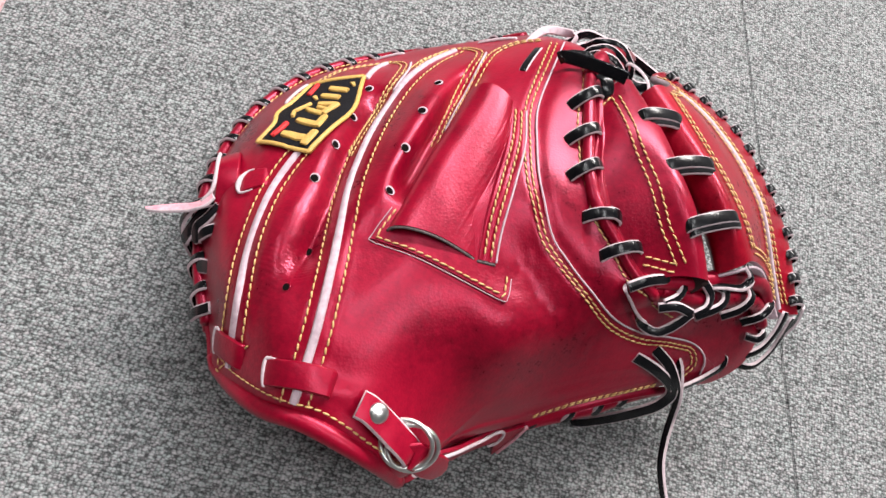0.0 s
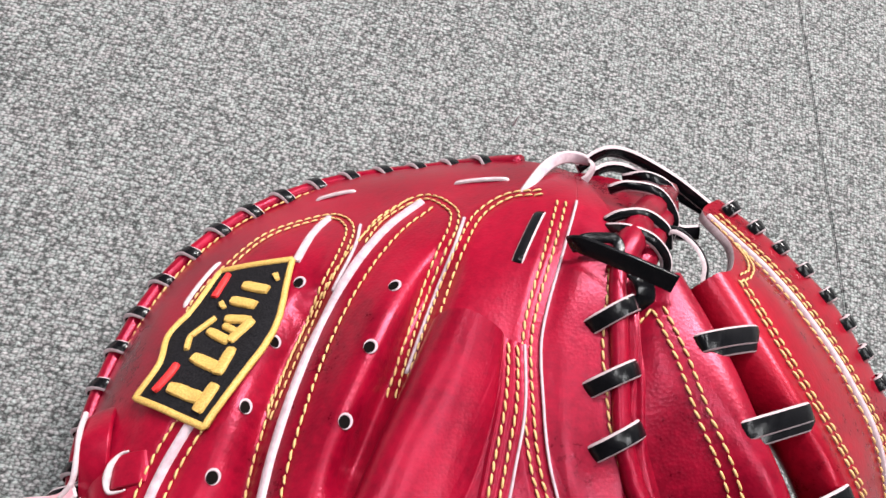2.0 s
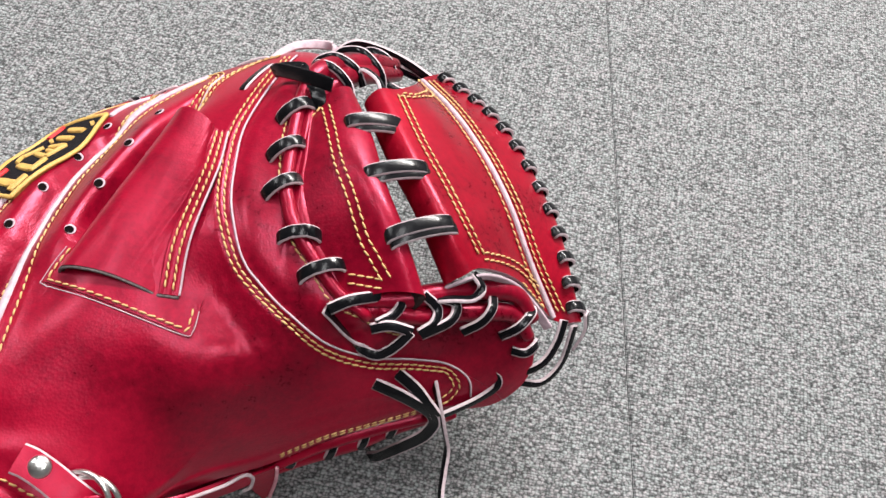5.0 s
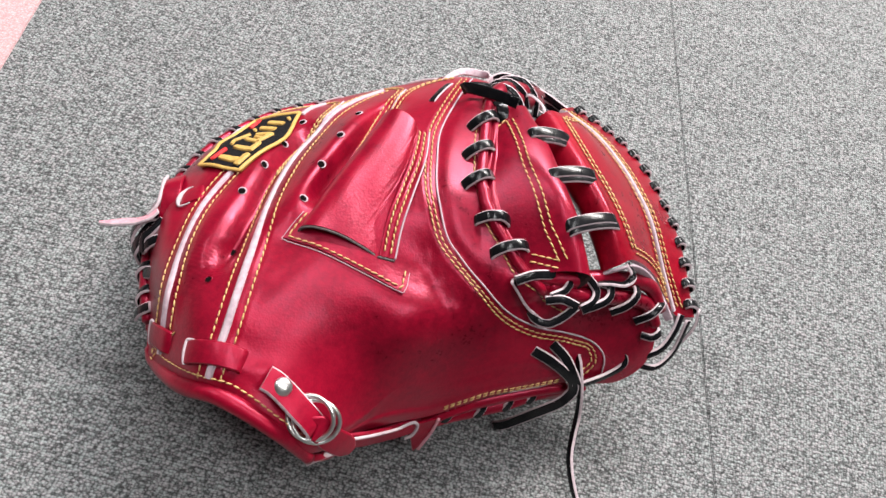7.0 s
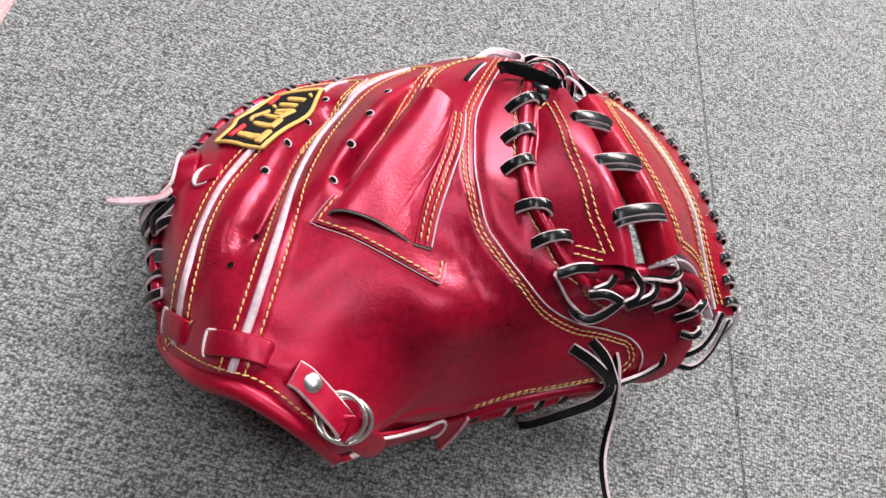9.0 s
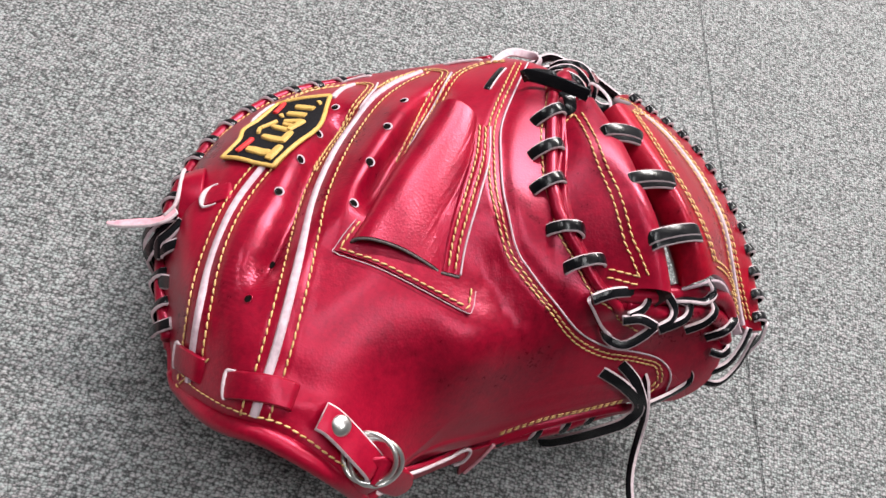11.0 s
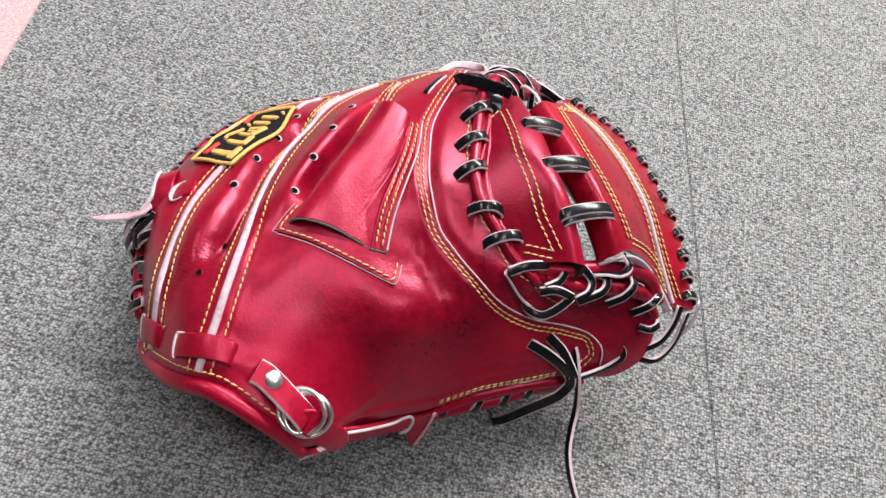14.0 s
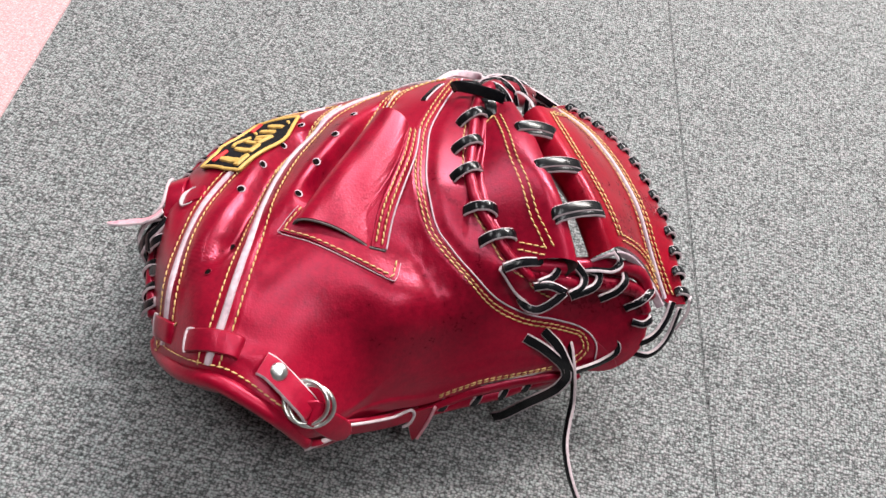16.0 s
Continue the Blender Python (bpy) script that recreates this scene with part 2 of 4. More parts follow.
def stitch_row(points, normals, mat, pitch=0.0037, long=0.0033, wide=0.00046):
    """A row of separate thread stitches lying on a surface."""
    p = np.array(points)
    run = np.r_[0, np.cumsum(np.linalg.norm(np.diff(p, axis=0), axis=1))]
    v, f = [], []
    rnd = random.Random(len(p))
    for s in np.arange(pitch / 2, run[-1], pitch):
        c = np.array([np.interp(s, run, p[:, k]) for k in range(3)])
        n = unit(np.array([np.interp(s, run, normals[:, k]) for k in range(3)]))
        d = np.array([np.interp(s + 0.001, run, p[:, k]) - np.interp(s - 0.001, run, p[:, k]) for k in range(3)])
        d = unit(d + 1e-9)
        b = np.cross(n, d)
        d = unit(d + b * rnd.uniform(0.05, 0.22))
        b = np.cross(n, d)
        o = len(v)
        h = long / 2 * rnd.uniform(0.9, 1.08)
        for q, r, z in ((-h, 0.35, 0.0), (-h * 0.55, 1.0, 0.5), (h * 0.55, 1.0, 0.5), (h, 0.35, 0.0)):
            for a in range(5):
                g = 2 * math.pi * a / 5
                v.append(c + d * q + b * (math.cos(g) * wide * r) + n * (math.sin(g) * wide * r + wide * z))
        for i in range(3):
            for a in range(5):
                e = (a + 1) % 5
                f.append((o + i * 5 + a, o + i * 5 + e, o + i * 5 + 5 + e, o + i * 5 + 5 + a))
    return mesh_of(v, f, [mat])


def thicken(v, rows, cols, thick, mats, wrap=False):
    """A grid of points as a sheet: outer face mats[0], inner face and rims mats[1]."""
    g = np.array(v).reshape(rows, cols, 3)
    du = np.gradient(g, axis=0)
    dv = (np.roll(g, -1, 1) - np.roll(g, 1, 1)) if wrap else np.gradient(g, axis=1)
    n = unit(np.cross(dv, du))
    n = np.where(np.mean(n[..., 2]) < 0, -n, n)
    low = g - n * thick
    f = grid_faces(rows, cols, wrap)
    m = rows * cols
    s = [0] * len(f)
    back = [tuple(m + i for i in reversed(q)) for q in f]
    edge = []
    rim = range(cols if wrap else cols - 1)
    for j in rim:
        k = (j + 1) % cols
        edge.append((j, m + j, m + k, k))
        o = (rows - 1) * cols
        edge.append((o + k, m + o + k, m + o + j, o + j))
    if not wrap:
        for i in range(rows - 1):
            a, b = i * cols, (i + 1) * cols
            edge.append((b, m + b, m + a, a))
            edge.append((a + cols - 1, m + a + cols - 1, m + b + cols - 1, b + cols - 1))
    me = mesh_of(np.vstack([g.reshape(-1, 3), low.reshape(-1, 3)]), f + back + edge, mats, True, s + [1] * (len(back) + len(edge)))
    return me


# ---- the room ----
def box(x0, x1, y0, y1, z0, z1, mat):
    bm = bmesh.new()
    bmesh.ops.create_cube(bm, size=1.0)
    for v in bm.verts:
        v.co = ((x0 + x1) / 2 + v.co.x * (x1 - x0), (y0 + y1) / 2 + v.co.y * (y1 - y0), (z0 + z1) / 2 + v.co.z * (z1 - z0))
    me = bpy.data.meshes.new("mesh")
    bm.to_mesh(me)
    bm.free()
    me.materials.append(mat)
    return me


X0, X1, Y0, Y1 = -2.2, 2.4, -2.4, 2.2
tagged(new("floor", box(X0, X1, Y0, Y1, -0.12, -0.012, WALL_PAINT)), "bare subfloor under the carpet tiles", "floor", kind="structure")
for nm, b in (("wall_north", (X0, X1, Y1, Y1 + 0.1)), ("wall_south", (X0, X1, Y0 - 0.1, Y0)), ("wall_east", (X1, X1 + 0.1, Y0, Y1)), ("wall_west", (X0 - 0.1, X0, Y0, Y1))):
    tagged(new(nm, box(*b, -0.12, CEILING, WALL_PAINT)), "plain grey painted office wall", "wall", kind="structure")
tagged(new("ceiling", box(X0 - 0.1, X1 + 0.1, Y0 - 0.1, Y1 + 0.1, CEILING, CEILING + 0.1, CEILING_PAINT)), "plain white office ceiling", "ceiling", kind="structure")


def ceiling_light(x, y, along, share, tint):
    lamp = tagged(new("ceiling_light"), "white ceiling light with long glowing tubes", "ceiling light", "ceiling lights")
    lamp.location = (x, y, CEILING)
    w, d = (1.25, 0.3) if along == "x" else (0.3, 1.25)
    part("frame", box(-w / 2, w / 2, -d / 2, d / 2, -0.05, -0.002, WALL_PAINT), lamp)
    light = bpy.data.lights.new("tubes", "AREA")
    light.shape, light.size, light.size_y, light.energy, light.color = "RECTANGLE", w * 0.96, d * 0.8, LAMP_POWER * share, tint
    ob = new("tubes", light)
    ob.parent, ob.location = lamp, (0, 0, -0.055)
    return lamp


COOL, WARM = (0.98, 0.985, 1.0), (1.0, 0.955, 0.925)
LIGHTS = [(0.35, -0.75, "x", 0.20, COOL), (1.25, -0.95, "y", 0.46, COOL), (0.0, -0.10, "y", 0.30, COOL), (1.50, 1.60, "x", 3.9, WARM), (0.2, 1.75, "x", 2.1, COOL), (-1.5, 0.35, "y", 0.5, COOL)]
for x, y, along_axis, share, tint in LIGHTS:
    ceiling_light(x, y, along_axis, share, tint)

# ---- carpet ----
SEAM, EDGE = 0.2808, -0.2300


def carpet_strip(x0, x1, mat, label, z=0.0):
    bm = bmesh.new()
    bmesh.ops.create_cube(bm, size=1.0)
    for v in bm.verts:
        v.co = ((x0 + x1) / 2 + v.co.x * (x1 - x0 - 0.0005), (Y0 + Y1) / 2 + v.co.y * (Y1 - Y0), z - 0.006 + v.co.z * 0.012)
    bmesh.ops.bevel(bm, geom=bm.edges[:], offset=0.0007, segments=2, affect="EDGES")
    me = bpy.data.meshes.new("mesh")
    bm.to_mesh(me)
    bm.free()
    me.materials.append(mat)
    return tagged(new("carpet_tile", me), label, "carpet", "carpet on the floor", "structure")


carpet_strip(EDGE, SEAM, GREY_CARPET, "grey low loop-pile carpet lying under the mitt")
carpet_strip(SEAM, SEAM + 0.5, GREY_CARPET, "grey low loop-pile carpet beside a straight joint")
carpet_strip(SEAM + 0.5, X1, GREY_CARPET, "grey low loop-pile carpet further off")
carpet_strip(X0, EDGE, PINK_CARPET, "pale pink carpet along the grey one", -0.001)

# ---- the mitt: its back as a dome between a centre and a rim ----
mitt = tagged(new("catchers_mitt"), "glossy crimson leather catcher's mitt lying palm down on grey carpet", "baseball mitt")
CENTRE = np.array([0.085, -0.060])
RIM = [(.212, -.028, .07), (.203, -.010, .098), (.172, -.014, .112), (.142, -.022, .119), (.114, -.008, .130), (.103, .012, .135), (.101, .040, .138), (.1015, .070, .132),
       (.0990, .100, .119), (.0935, .122, .099), (.077, .132, .086), (.045, .140, .055), (0, .137, .034), (-.035, .116, .034), (-.060, .086, .036), (-.073, .050, .042),
       (-.077, .010, .05), (-.070, -.030, .055), (-.0585, -.061, .058), (-.0515, -.0805, .064), (-.030, -.0985, .085), (-.008, -.106, .097), (.018, -.1145, .09),
       (.036, -.117, .07), (.0605, -.0957, .0515), (.0912, -.0805, .0465), (.1225, -.0675, .0605), (.163, -.0525, .062), (.198, -.042, .055)]
# heights of the dome at parts of the way from the centre to each rim point
Z25 = [.093, .099, .102, .102, .107, .112, .119, .123, .127, .129, .130, .132, .133, .133, .131, .129, .124, .117, .108, .102, .094, .086, .079, .076, .076, .079, .081, .085, .089]
Z50 = [.088, .103, .112, .114, .119, .124, .130, .133, .134, .134, .133, .131, .127, .123, .121, .121, .121, .121, .117, .113, .105, .095, .081, .071, .067, .069, .073, .078, .081]
Z70 = [.080, .101, .113, .120, .125, .129, .134, .136, .137, .134, .130, .119, .103, .096, .097, .104, .105, .108, .113, .112, .107, .102, .087, .072, .063, .061, .071, .075, .072]
Z85 = [.076, .099, .112, .120, .128, .133, .136, .138, .134, .125, .117, .095, .073, .075, .078, .089, .092, .093, .100, .099, .105, .103, .090, .073, .060, .054, .067, .071, .064]
Z95 = [.073, .099, .112, .120, .130, .135, .138, .136, .127, .110, .098, .072, .049, .050, .054, .064, .075, .077, .083, .078, .097, .100, .091, .073, .0575, .0505, .064, .0665, .059]
PARTS = np.array([0, 0.25, 0.5, 0.7, 0.85, 0.95, 1.0])
AROUND, OUT = 1120, 190
rim_curve = spline(RIM, AROUND, True)
table = np.array([[0.101] * len(RIM), Z25, Z50, Z70, Z85, Z95, [r[2] for r in RIM]])



def columns():
    cols = []
    for k in range(len(PARTS)):
        p = [(*RIM[i][:3], table[k][i]) for i in range(len(RIM))]
        cols.append(spline(p, AROUND, True)[:, 3])
    return np.array(cols)


heights = columns()


def smooth_rise(f):
    """Interpolates the heights along each way out, without kinks."""
    x = PARTS
    m = np.gradient(heights, x, axis=0)
    m[0] = (heights[1] - heights[0]) / x[1]
    out = np.zeros((len(f), AROUND))
    for a, s in enumerate(f):
        k = min(np.searchsorted(x, s, side="right") - 1, len(x) - 2)
        h = x[k + 1] - x[k]
        u = (s - x[k]) / h
        out[a] = ((1 + 2 * u) * (1 - u) ** 2 * heights[k] + u * (1 - u) ** 2 * h * m[k] + u * u * (3 - 2 * u) * heights[k + 1] + u * u * (u - 1) * h * m[k + 1])
    return out


# seams over the back, in plan
STRIPE_L = [(-.030, .025), (-.0362, .0125), (-.0415, -.0015), (-.0450, -.0185), (-.0468, -.0360), (-.0464, -.0550), (-.0458, -.0700), (-.0450, -.0825)]
STRIPE_R = [(.0355, .108), (.0240, .096), (.0130, .078), (.0030, .054), (-.0040, .028), (-.0088, .0), (-.0098, -.025), (-.0104, -.0455), (-.0120, -.074), (-.0153, -.100)]
CROTCH = [(.0856, .0990), (.0784, .0761), (.0728, .0570), (.0704, .0435), (.0708, .0265), (.0722, .0112), (.0755, -.0015), (.0813, -.0150), (.0897, -.0238), (.1005, -.0320), (.1172, -.0400), (.1362, -.0408), (.1544, -.0375), (.1690, -.0353), (.1785, -.0368)]
FOLD_A = [(.006, .075), (-.0025, .055), (-.0085, .0362), (-.0133, .0091), (-.0148, -.0060), (-.0164, -.0150), (-.0198, -.0317), (-.0232, -.0435), (-.0258, -.0540)]
RIDGE_A = [(-.009, .075), (-.0175, .040), (-.0262, .0037), (-.0310, -.0093), (-.0348, -.0236), (-.0375, -.0367), (-.0380, -.0491), (-.0360, -.0640)]
RIDGE_B = [(.030, .085), (.0220, .060), (.0145, .0347), (.0084, .0091), (.0037, -.0119), (.0010, -.0296), (-.0014, -.0476)]
FOLD_B = [(.0460, .085), (.0400, .070), (.0345, .0560), (.0252, .030), (.0168, .005), (.0108, -.0140)]
RIDGE_C = [(.0650, -.018), (.0652, -.0261), (.0677, -.0343), (.0744, -.0447), (.0815, -.0489), (.0974, -.0523), (.1105, -.0544), (.1250, -.0547)]
HOLLOW = [(.0700, -.012), (.0712, -.022), (.0750, -.0315), (.0815, -.0395), (.0900, -.0440), (.1020, -.0470), (.1160, -.0485), (.1280, -.049)]


TIP_A = [(-.048, .0455), (-.045, .052), (-.0415, .068), (-.0253, .0925), (-.0122, .102), (.0029, .106), (.0097, .0967), (.0064, .0796), (.0017, .0662), (-.004, .045), (-.011, .020)]
TIP_B = [(.0139, .0875), (.0218, .1012), (.0364, .111), (.0454, .1014), (.0452, .0917), (.0403, .0787), (.0359, .0653), (.031, .045), (.027, .028)]
TIP_C = [(.0759, .1056), (.0649, .1053), (.0544, .0968), (.0477, .083), (.0418, .0642), (.036, .045), (.032, .030)]
HOOKS = {-0.0033: [(.1740, -.0378), (.1772, -.0402), (.1775, -.0425), (.1738, -.0465), (.1690, -.0490)], -0.0060: [(.1715, -.0388), (.1745, -.0410), (.1745, -.0430), (.1710, -.0460), (.1668, -.0483)]}


def along(xy, curve, width, amount, fade=0.25):
    """A ridge or groove of a given width along a plan curve."""
    c = spline(curve, 160)
    total = np.zeros(len(xy))
    lo, hi = c.min(0) - 3 * width, c.max(0) + 3 * width
    inside = np.nonzero(((xy > lo) & (xy < hi)).all(1))[0]
    for lot in np.array_split(inside, max(1, len(inside) // 8000)):
        d2 = ((xy[lot][:, None, :] - c[None]) ** 2).sum(-1)
        k = d2.argmin(1)
        s = k / 159.0
        ends = np.clip(np.minimum(s, 1 - s) / fade, 0, 1)
        ends = ends * ends * (3 - 2 * ends)
        total[lot] = amount * ends * np.exp(-d2[np.arange(len(lot)), k] / (width * width))
    return total


def beside(plan, d, n=80):
    """A plan curve moved sideways (to its left)."""
    p = spline(plan, n)
    t = unit(np.gradient(p, axis=0))
    return p + d * np.stack([-t[:, 1], t[:, 0]], 1)


def build_dome():
    f = 1 - (1 - np.linspace(0.024, 1, OUT)) ** 1.25
    z = smooth_rise(f)
    xy = CENTRE + f[:, None, None] * (rim_curve[None, :, :2] - CENTRE)
    flat = xy.reshape(-1, 2)
    # even out the heights where the ways out meet
    gx, gy = np.arange(-0.09, 0.225, 0.004), np.arange(-0.13, 0.15, 0.004)
    spots = np.array([(x, y) for x in gx for y in gy])
    some = np.column_stack([flat, z.ravel()])[::17]
    near = np.concatenate([((q[:, None] - some[None, :, :2]) ** 2).sum(-1).argmin(1) for q in np.array_split(spots, 40)])
    level = some[near, 2].reshape(len(gx), len(gy))
    wx = np.exp(-(flat[:, :1] - gx[None]) ** 2 / (2 * 0.0085 ** 2))
    wy = np.exp(-(flat[:, 1:] - gy[None]) ** 2 / (2 * 0.0085 ** 2))
    even = ((wx @ level) * wy).sum(1) / (wx.sum(1) * wy.sum(1))
    mix = np.clip((0.84 - np.repeat(f, AROUND)) / 0.3, 0, 1)
    mix = mix * mix * (3 - 2 * mix)
    dz = z.ravel() * (1 - mix) + even * mix
    for x, y, width, amount in SWELLS:
        dz += amount * np.exp(-((flat - (x, y)) ** 2).sum(1) / (width * width))
    for curve, width, amount, fade in RELIEF:
        dz += along(flat, curve, width, amount, fade)
    dz += np.array([noise.noise(Vector((p[0] * 60, p[1] * 60, 0))) for p in flat]) * 0.0003
    # fine creases where the hide is squeezed
    squeezed = along(flat, HOLLOW, 0.0075, 0.00045, 0.2) + along(flat, FOLD_A, 0.0090, 0.00035, 0.2) + along(flat, RIDGE_A[4:], 0.0070, 0.00025, 0.2)
    for i in np.nonzero(squeezed > 1e-6)[0]:
        p = flat[i]
        dz[i] += squeezed[i] * noise.noise(Vector((p[0] * 190 + p[1] * 60, p[1] * 150 - p[0] * 70, 2.0)))
    return np.dstack([xy, dz.reshape(z.shape)])


SEAM_ROWS = [beside(STRIPE_L, -0.0048), beside(STRIPE_L, 0.0048), beside(STRIPE_R, -0.0052), beside(STRIPE_R, 0.0058)]
SEAM_ROWS += [beside(c, d, 140) for c in (TIP_A, TIP_B, TIP_C) for d in (-0.0014, 0.0014)]
# the two rows beside the long curved seam draw closer to it down the steep side
CLOSER = np.interp(np.linspace(0, 1, 30), [0, 0.45, 0.65, 1], [1, 0.95, 0.62, 0.52])[:, None]
CROTCH_ROWS = [np.array([tuple(v) for v in beside(CROTCH[:-1], d * CLOSER, 30)] + hook) for d, hook in HOOKS.items()]
SEAM_ROWS += CROTCH_ROWS
# broad swells and hollows of the back: place, width, height
SWELLS = [(-.022, .008, .024, -.0050), (-.012, .048, .020, -.0045), (.0630, -.0290, .0200, -.0075), (.070, -.070, .022, .0100), (.002, -.030, .014, -.0030), (.040, .008, .026, -.0075), (.036, -.032, .016, -.0030)]
# ridges, folds and the furrows that the seams pull into the hide: curve, width, height, fading at the ends
RELIEF = [(RIDGE_A, 0.0115, 0.0060, 0.25), (FOLD_A, 0.0066, -0.0070, 0.16), (FOLD_A, 0.0024, -0.0016, 0.16), (RIDGE_B, 0.0085, 0.0040, 0.25), (FOLD_B, 0.0052, -0.0105, 0.2),
          (STRIPE_R, 0.006, 0.002, 0.25), (HOLLOW, 0.0085, -0.0015, 0.25), (RIDGE_C, 0.0085, 0.0008, 0.2), (CROTCH, 0.004, -0.0012, 0.06)]
RELIEF += [(row, 0.0013, -0.00055, 0.03) for row in SEAM_ROWS] + [(row, 0.0030, 0.00035, 0.05) for row in SEAM_ROWS]

dome = build_dome()


def beyond_crotch(p):
    """Whether plan points lie past the long curved seam."""
    c = spline(CROTCH, 200)
    d = p[:, None, :] - c[None]
    k = (d ** 2).sum(-1).argmin(1)
    t = unit(np.gradient(c, axis=0))[k]
    e = d[np.arange(len(p)), k]
    return t[:, 0] * e[:, 1] - t[:, 1] * e[:, 0] > 0


from mathutils.bvhtree import BVHTree

verts = np.vstack([dome.reshape(-1, 3), dome[0].mean(0)])
faces = grid_faces(OUT, AROUND, True) + [(OUT * AROUND, (a + 1) % AROUND, a) for a in range(AROUND)]
mid = np.array([(verts[q[0]] + verts[q[2]])[:2] / 2 for q in faces])
side = np.concatenate([beyond_crotch(q) for q in np.array_split(mid, 20)])


def shell(name, pick, mat, label, lift):
    me_faces = [faces[i] for i in np.nonzero(pick)[0]]
    used = sorted({i for q in me_faces for i in q})
    index = {u: k for k, u in enumerate(used)}
    me = mesh_of(verts[used] + np.array([0, 0, lift]), [tuple(index[i] for i in q)[::-1] for q in me_faces], [mat, FELT])
    ob = part(name, me, mitt, label)
    m = ob.modifiers.new("thickness", "SOLIDIFY")
    m.thickness, m.offset, m.material_offset, m.material_offset_rim = 0.0035, -1, 1, 0
    return ob


shell("back_panel", ~side, RED, "crimson leather back with finger ridges", 0.0)
shell("web_side_panel", side, RED, "crimson leather panel beside the web", 0.0)
BODY = BVHTree.FromPolygons([tuple(v) for v in verts], faces)


def on(x, y, lift=0.0):
    """The point of the mitt's back over a plan point, and the normal there."""
    p, n, _, _ = BODY.ray_cast(Vector((x, y, 0.5)), Vector((0, 0, -1)))
    if p is None:
        p, n, _, _ = BODY.find_nearest(Vector((x, y, 0.1)))
    n = np.array(n if n.z > 0 else -n)
    return np.array(p) + n * lift, n


def draped(plan, n, lift=0.0):
    got = [on(x, y, lift) for x, y in spline(plan, n)]
    return np.array([g[0] for g in got]), np.array([g[1] for g in got])


def sew(plan, parent, n=120, mat=THREAD, lift=0.0003, **kw):
    p, nn = draped(plan, n, lift)
    return part("stitching", stitch_row(p, nn, mat, **kw), parent, "yellow thread stitching")


def strip_on(plan, width, thick, lift, mats, n=70, name="welt", label=""):
    p, nn = draped(plan, n, lift)
    return part(name, ribbon(p, nn, width, thick, mats, n), mitt, label)


strip_on(STRIPE_L, 0.0038, 0.002, 0.0003, [WELT, WELT], label="pale raw leather welt")
strip_on(STRIPE_R, 0.0038, 0.002, 0.0003, [WELT, WELT], label="pale raw leather welt")
for c, ds in ((STRIPE_L, (-0.0048, 0.0048)), (STRIPE_R, (-0.0052, 0.0058))):
    for d in ds:
        sew(beside(c, d), mitt)
p, nn = draped(CROTCH + [(.1825, -.0392), (.1838, -.0430)], 170, 0.0010)
part("piping", tube(p, 0.0005, WELT, 6), mitt, "thin pale leather piping")
for row in CROTCH_ROWS:
    sew(row, mitt, 220)

# ---- palm under the back ----
lower = []
for f, h in ((0.992, 0.94), (0.97, 0.78), (0.90, 0.55), (0.76, 0.26), (0.60, 0.05), (0.55, 0.045)):
    wrist = np.clip(1 - np.abs(np.arange(AROUND) * len(RIM) / AROUND - 21.3) / 3.2, 0, 1)
    g = (f - (1 - f) * 1.8 * wrist * wrist * (3 - 2 * wrist))[:, None]
    q = CENTRE + np.array([-0.012, 0.012]) * (1 - f) / 0.4 + g * (rim_curve[:, :2] - CENTRE)
    lower.append(np.column_stack([q, rim_curve[:, 2] * h]))
first, last = int(AROUND * 0.30), int(AROUND * 0.955)
low = np.array(lower)[:, first:last]
part("palm", thicken(low.reshape(-1, 3), low.shape[0], low.shape[1], 0.003, [RED, RED]), mitt, "crimson leather palm side tucked beneath")

# ---- web: two panels with rolled edges and laces between ----
def sheet(curves, n, across, thick, mats, name, label):
    lines = np.array([spline(c, n) for c in curves])
    g = np.array([spline(lines[:, k], across) for k in range(n)])
    return part(name, thicken(g.reshape(-1, 3), n, across, thick, mats), mitt, label), g


W2 = [[(.098, .064, .128), (.096, .048, .133), (.096, .030, .134), (.098, .014, .133), (.104, -.001, .130), (.114, -.014, .126), (.126, -.027, .121)],
      [(.104, .066, .136), (.104, .052, .140), (.109, .036, .143), (.116, .020, .143), (.124, .003, .140), (.131, -.010, .135), (.139, -.024, .126)],
      [(.110, .069, .140), (.116, .055, .143), (.1220, .038, .146), (.130, .015, .147), (.137, .000, .144), (.145, -.014, .136), (.150, -.024, .129)],
      [(.1155, .071, .137), (.1225, .056, .139), (.1290, .039, .142), (.137, .016, .143), (.144, .002, .140), (.152, -.014, .131), (.157, -.023, .124)],
      [(.113, .069, .127), (.120, .055, .129), (.126, .038, .131), (.134, .015, .132), (.141, .001, .129), (.149, -.015, .120), (.154, -.024, .112)]]
web_inner, G2 = sheet(W2, 60, 40, 0.003, [RED, FELT], "web_panel", "crimson leather web panel with a rolled edge")
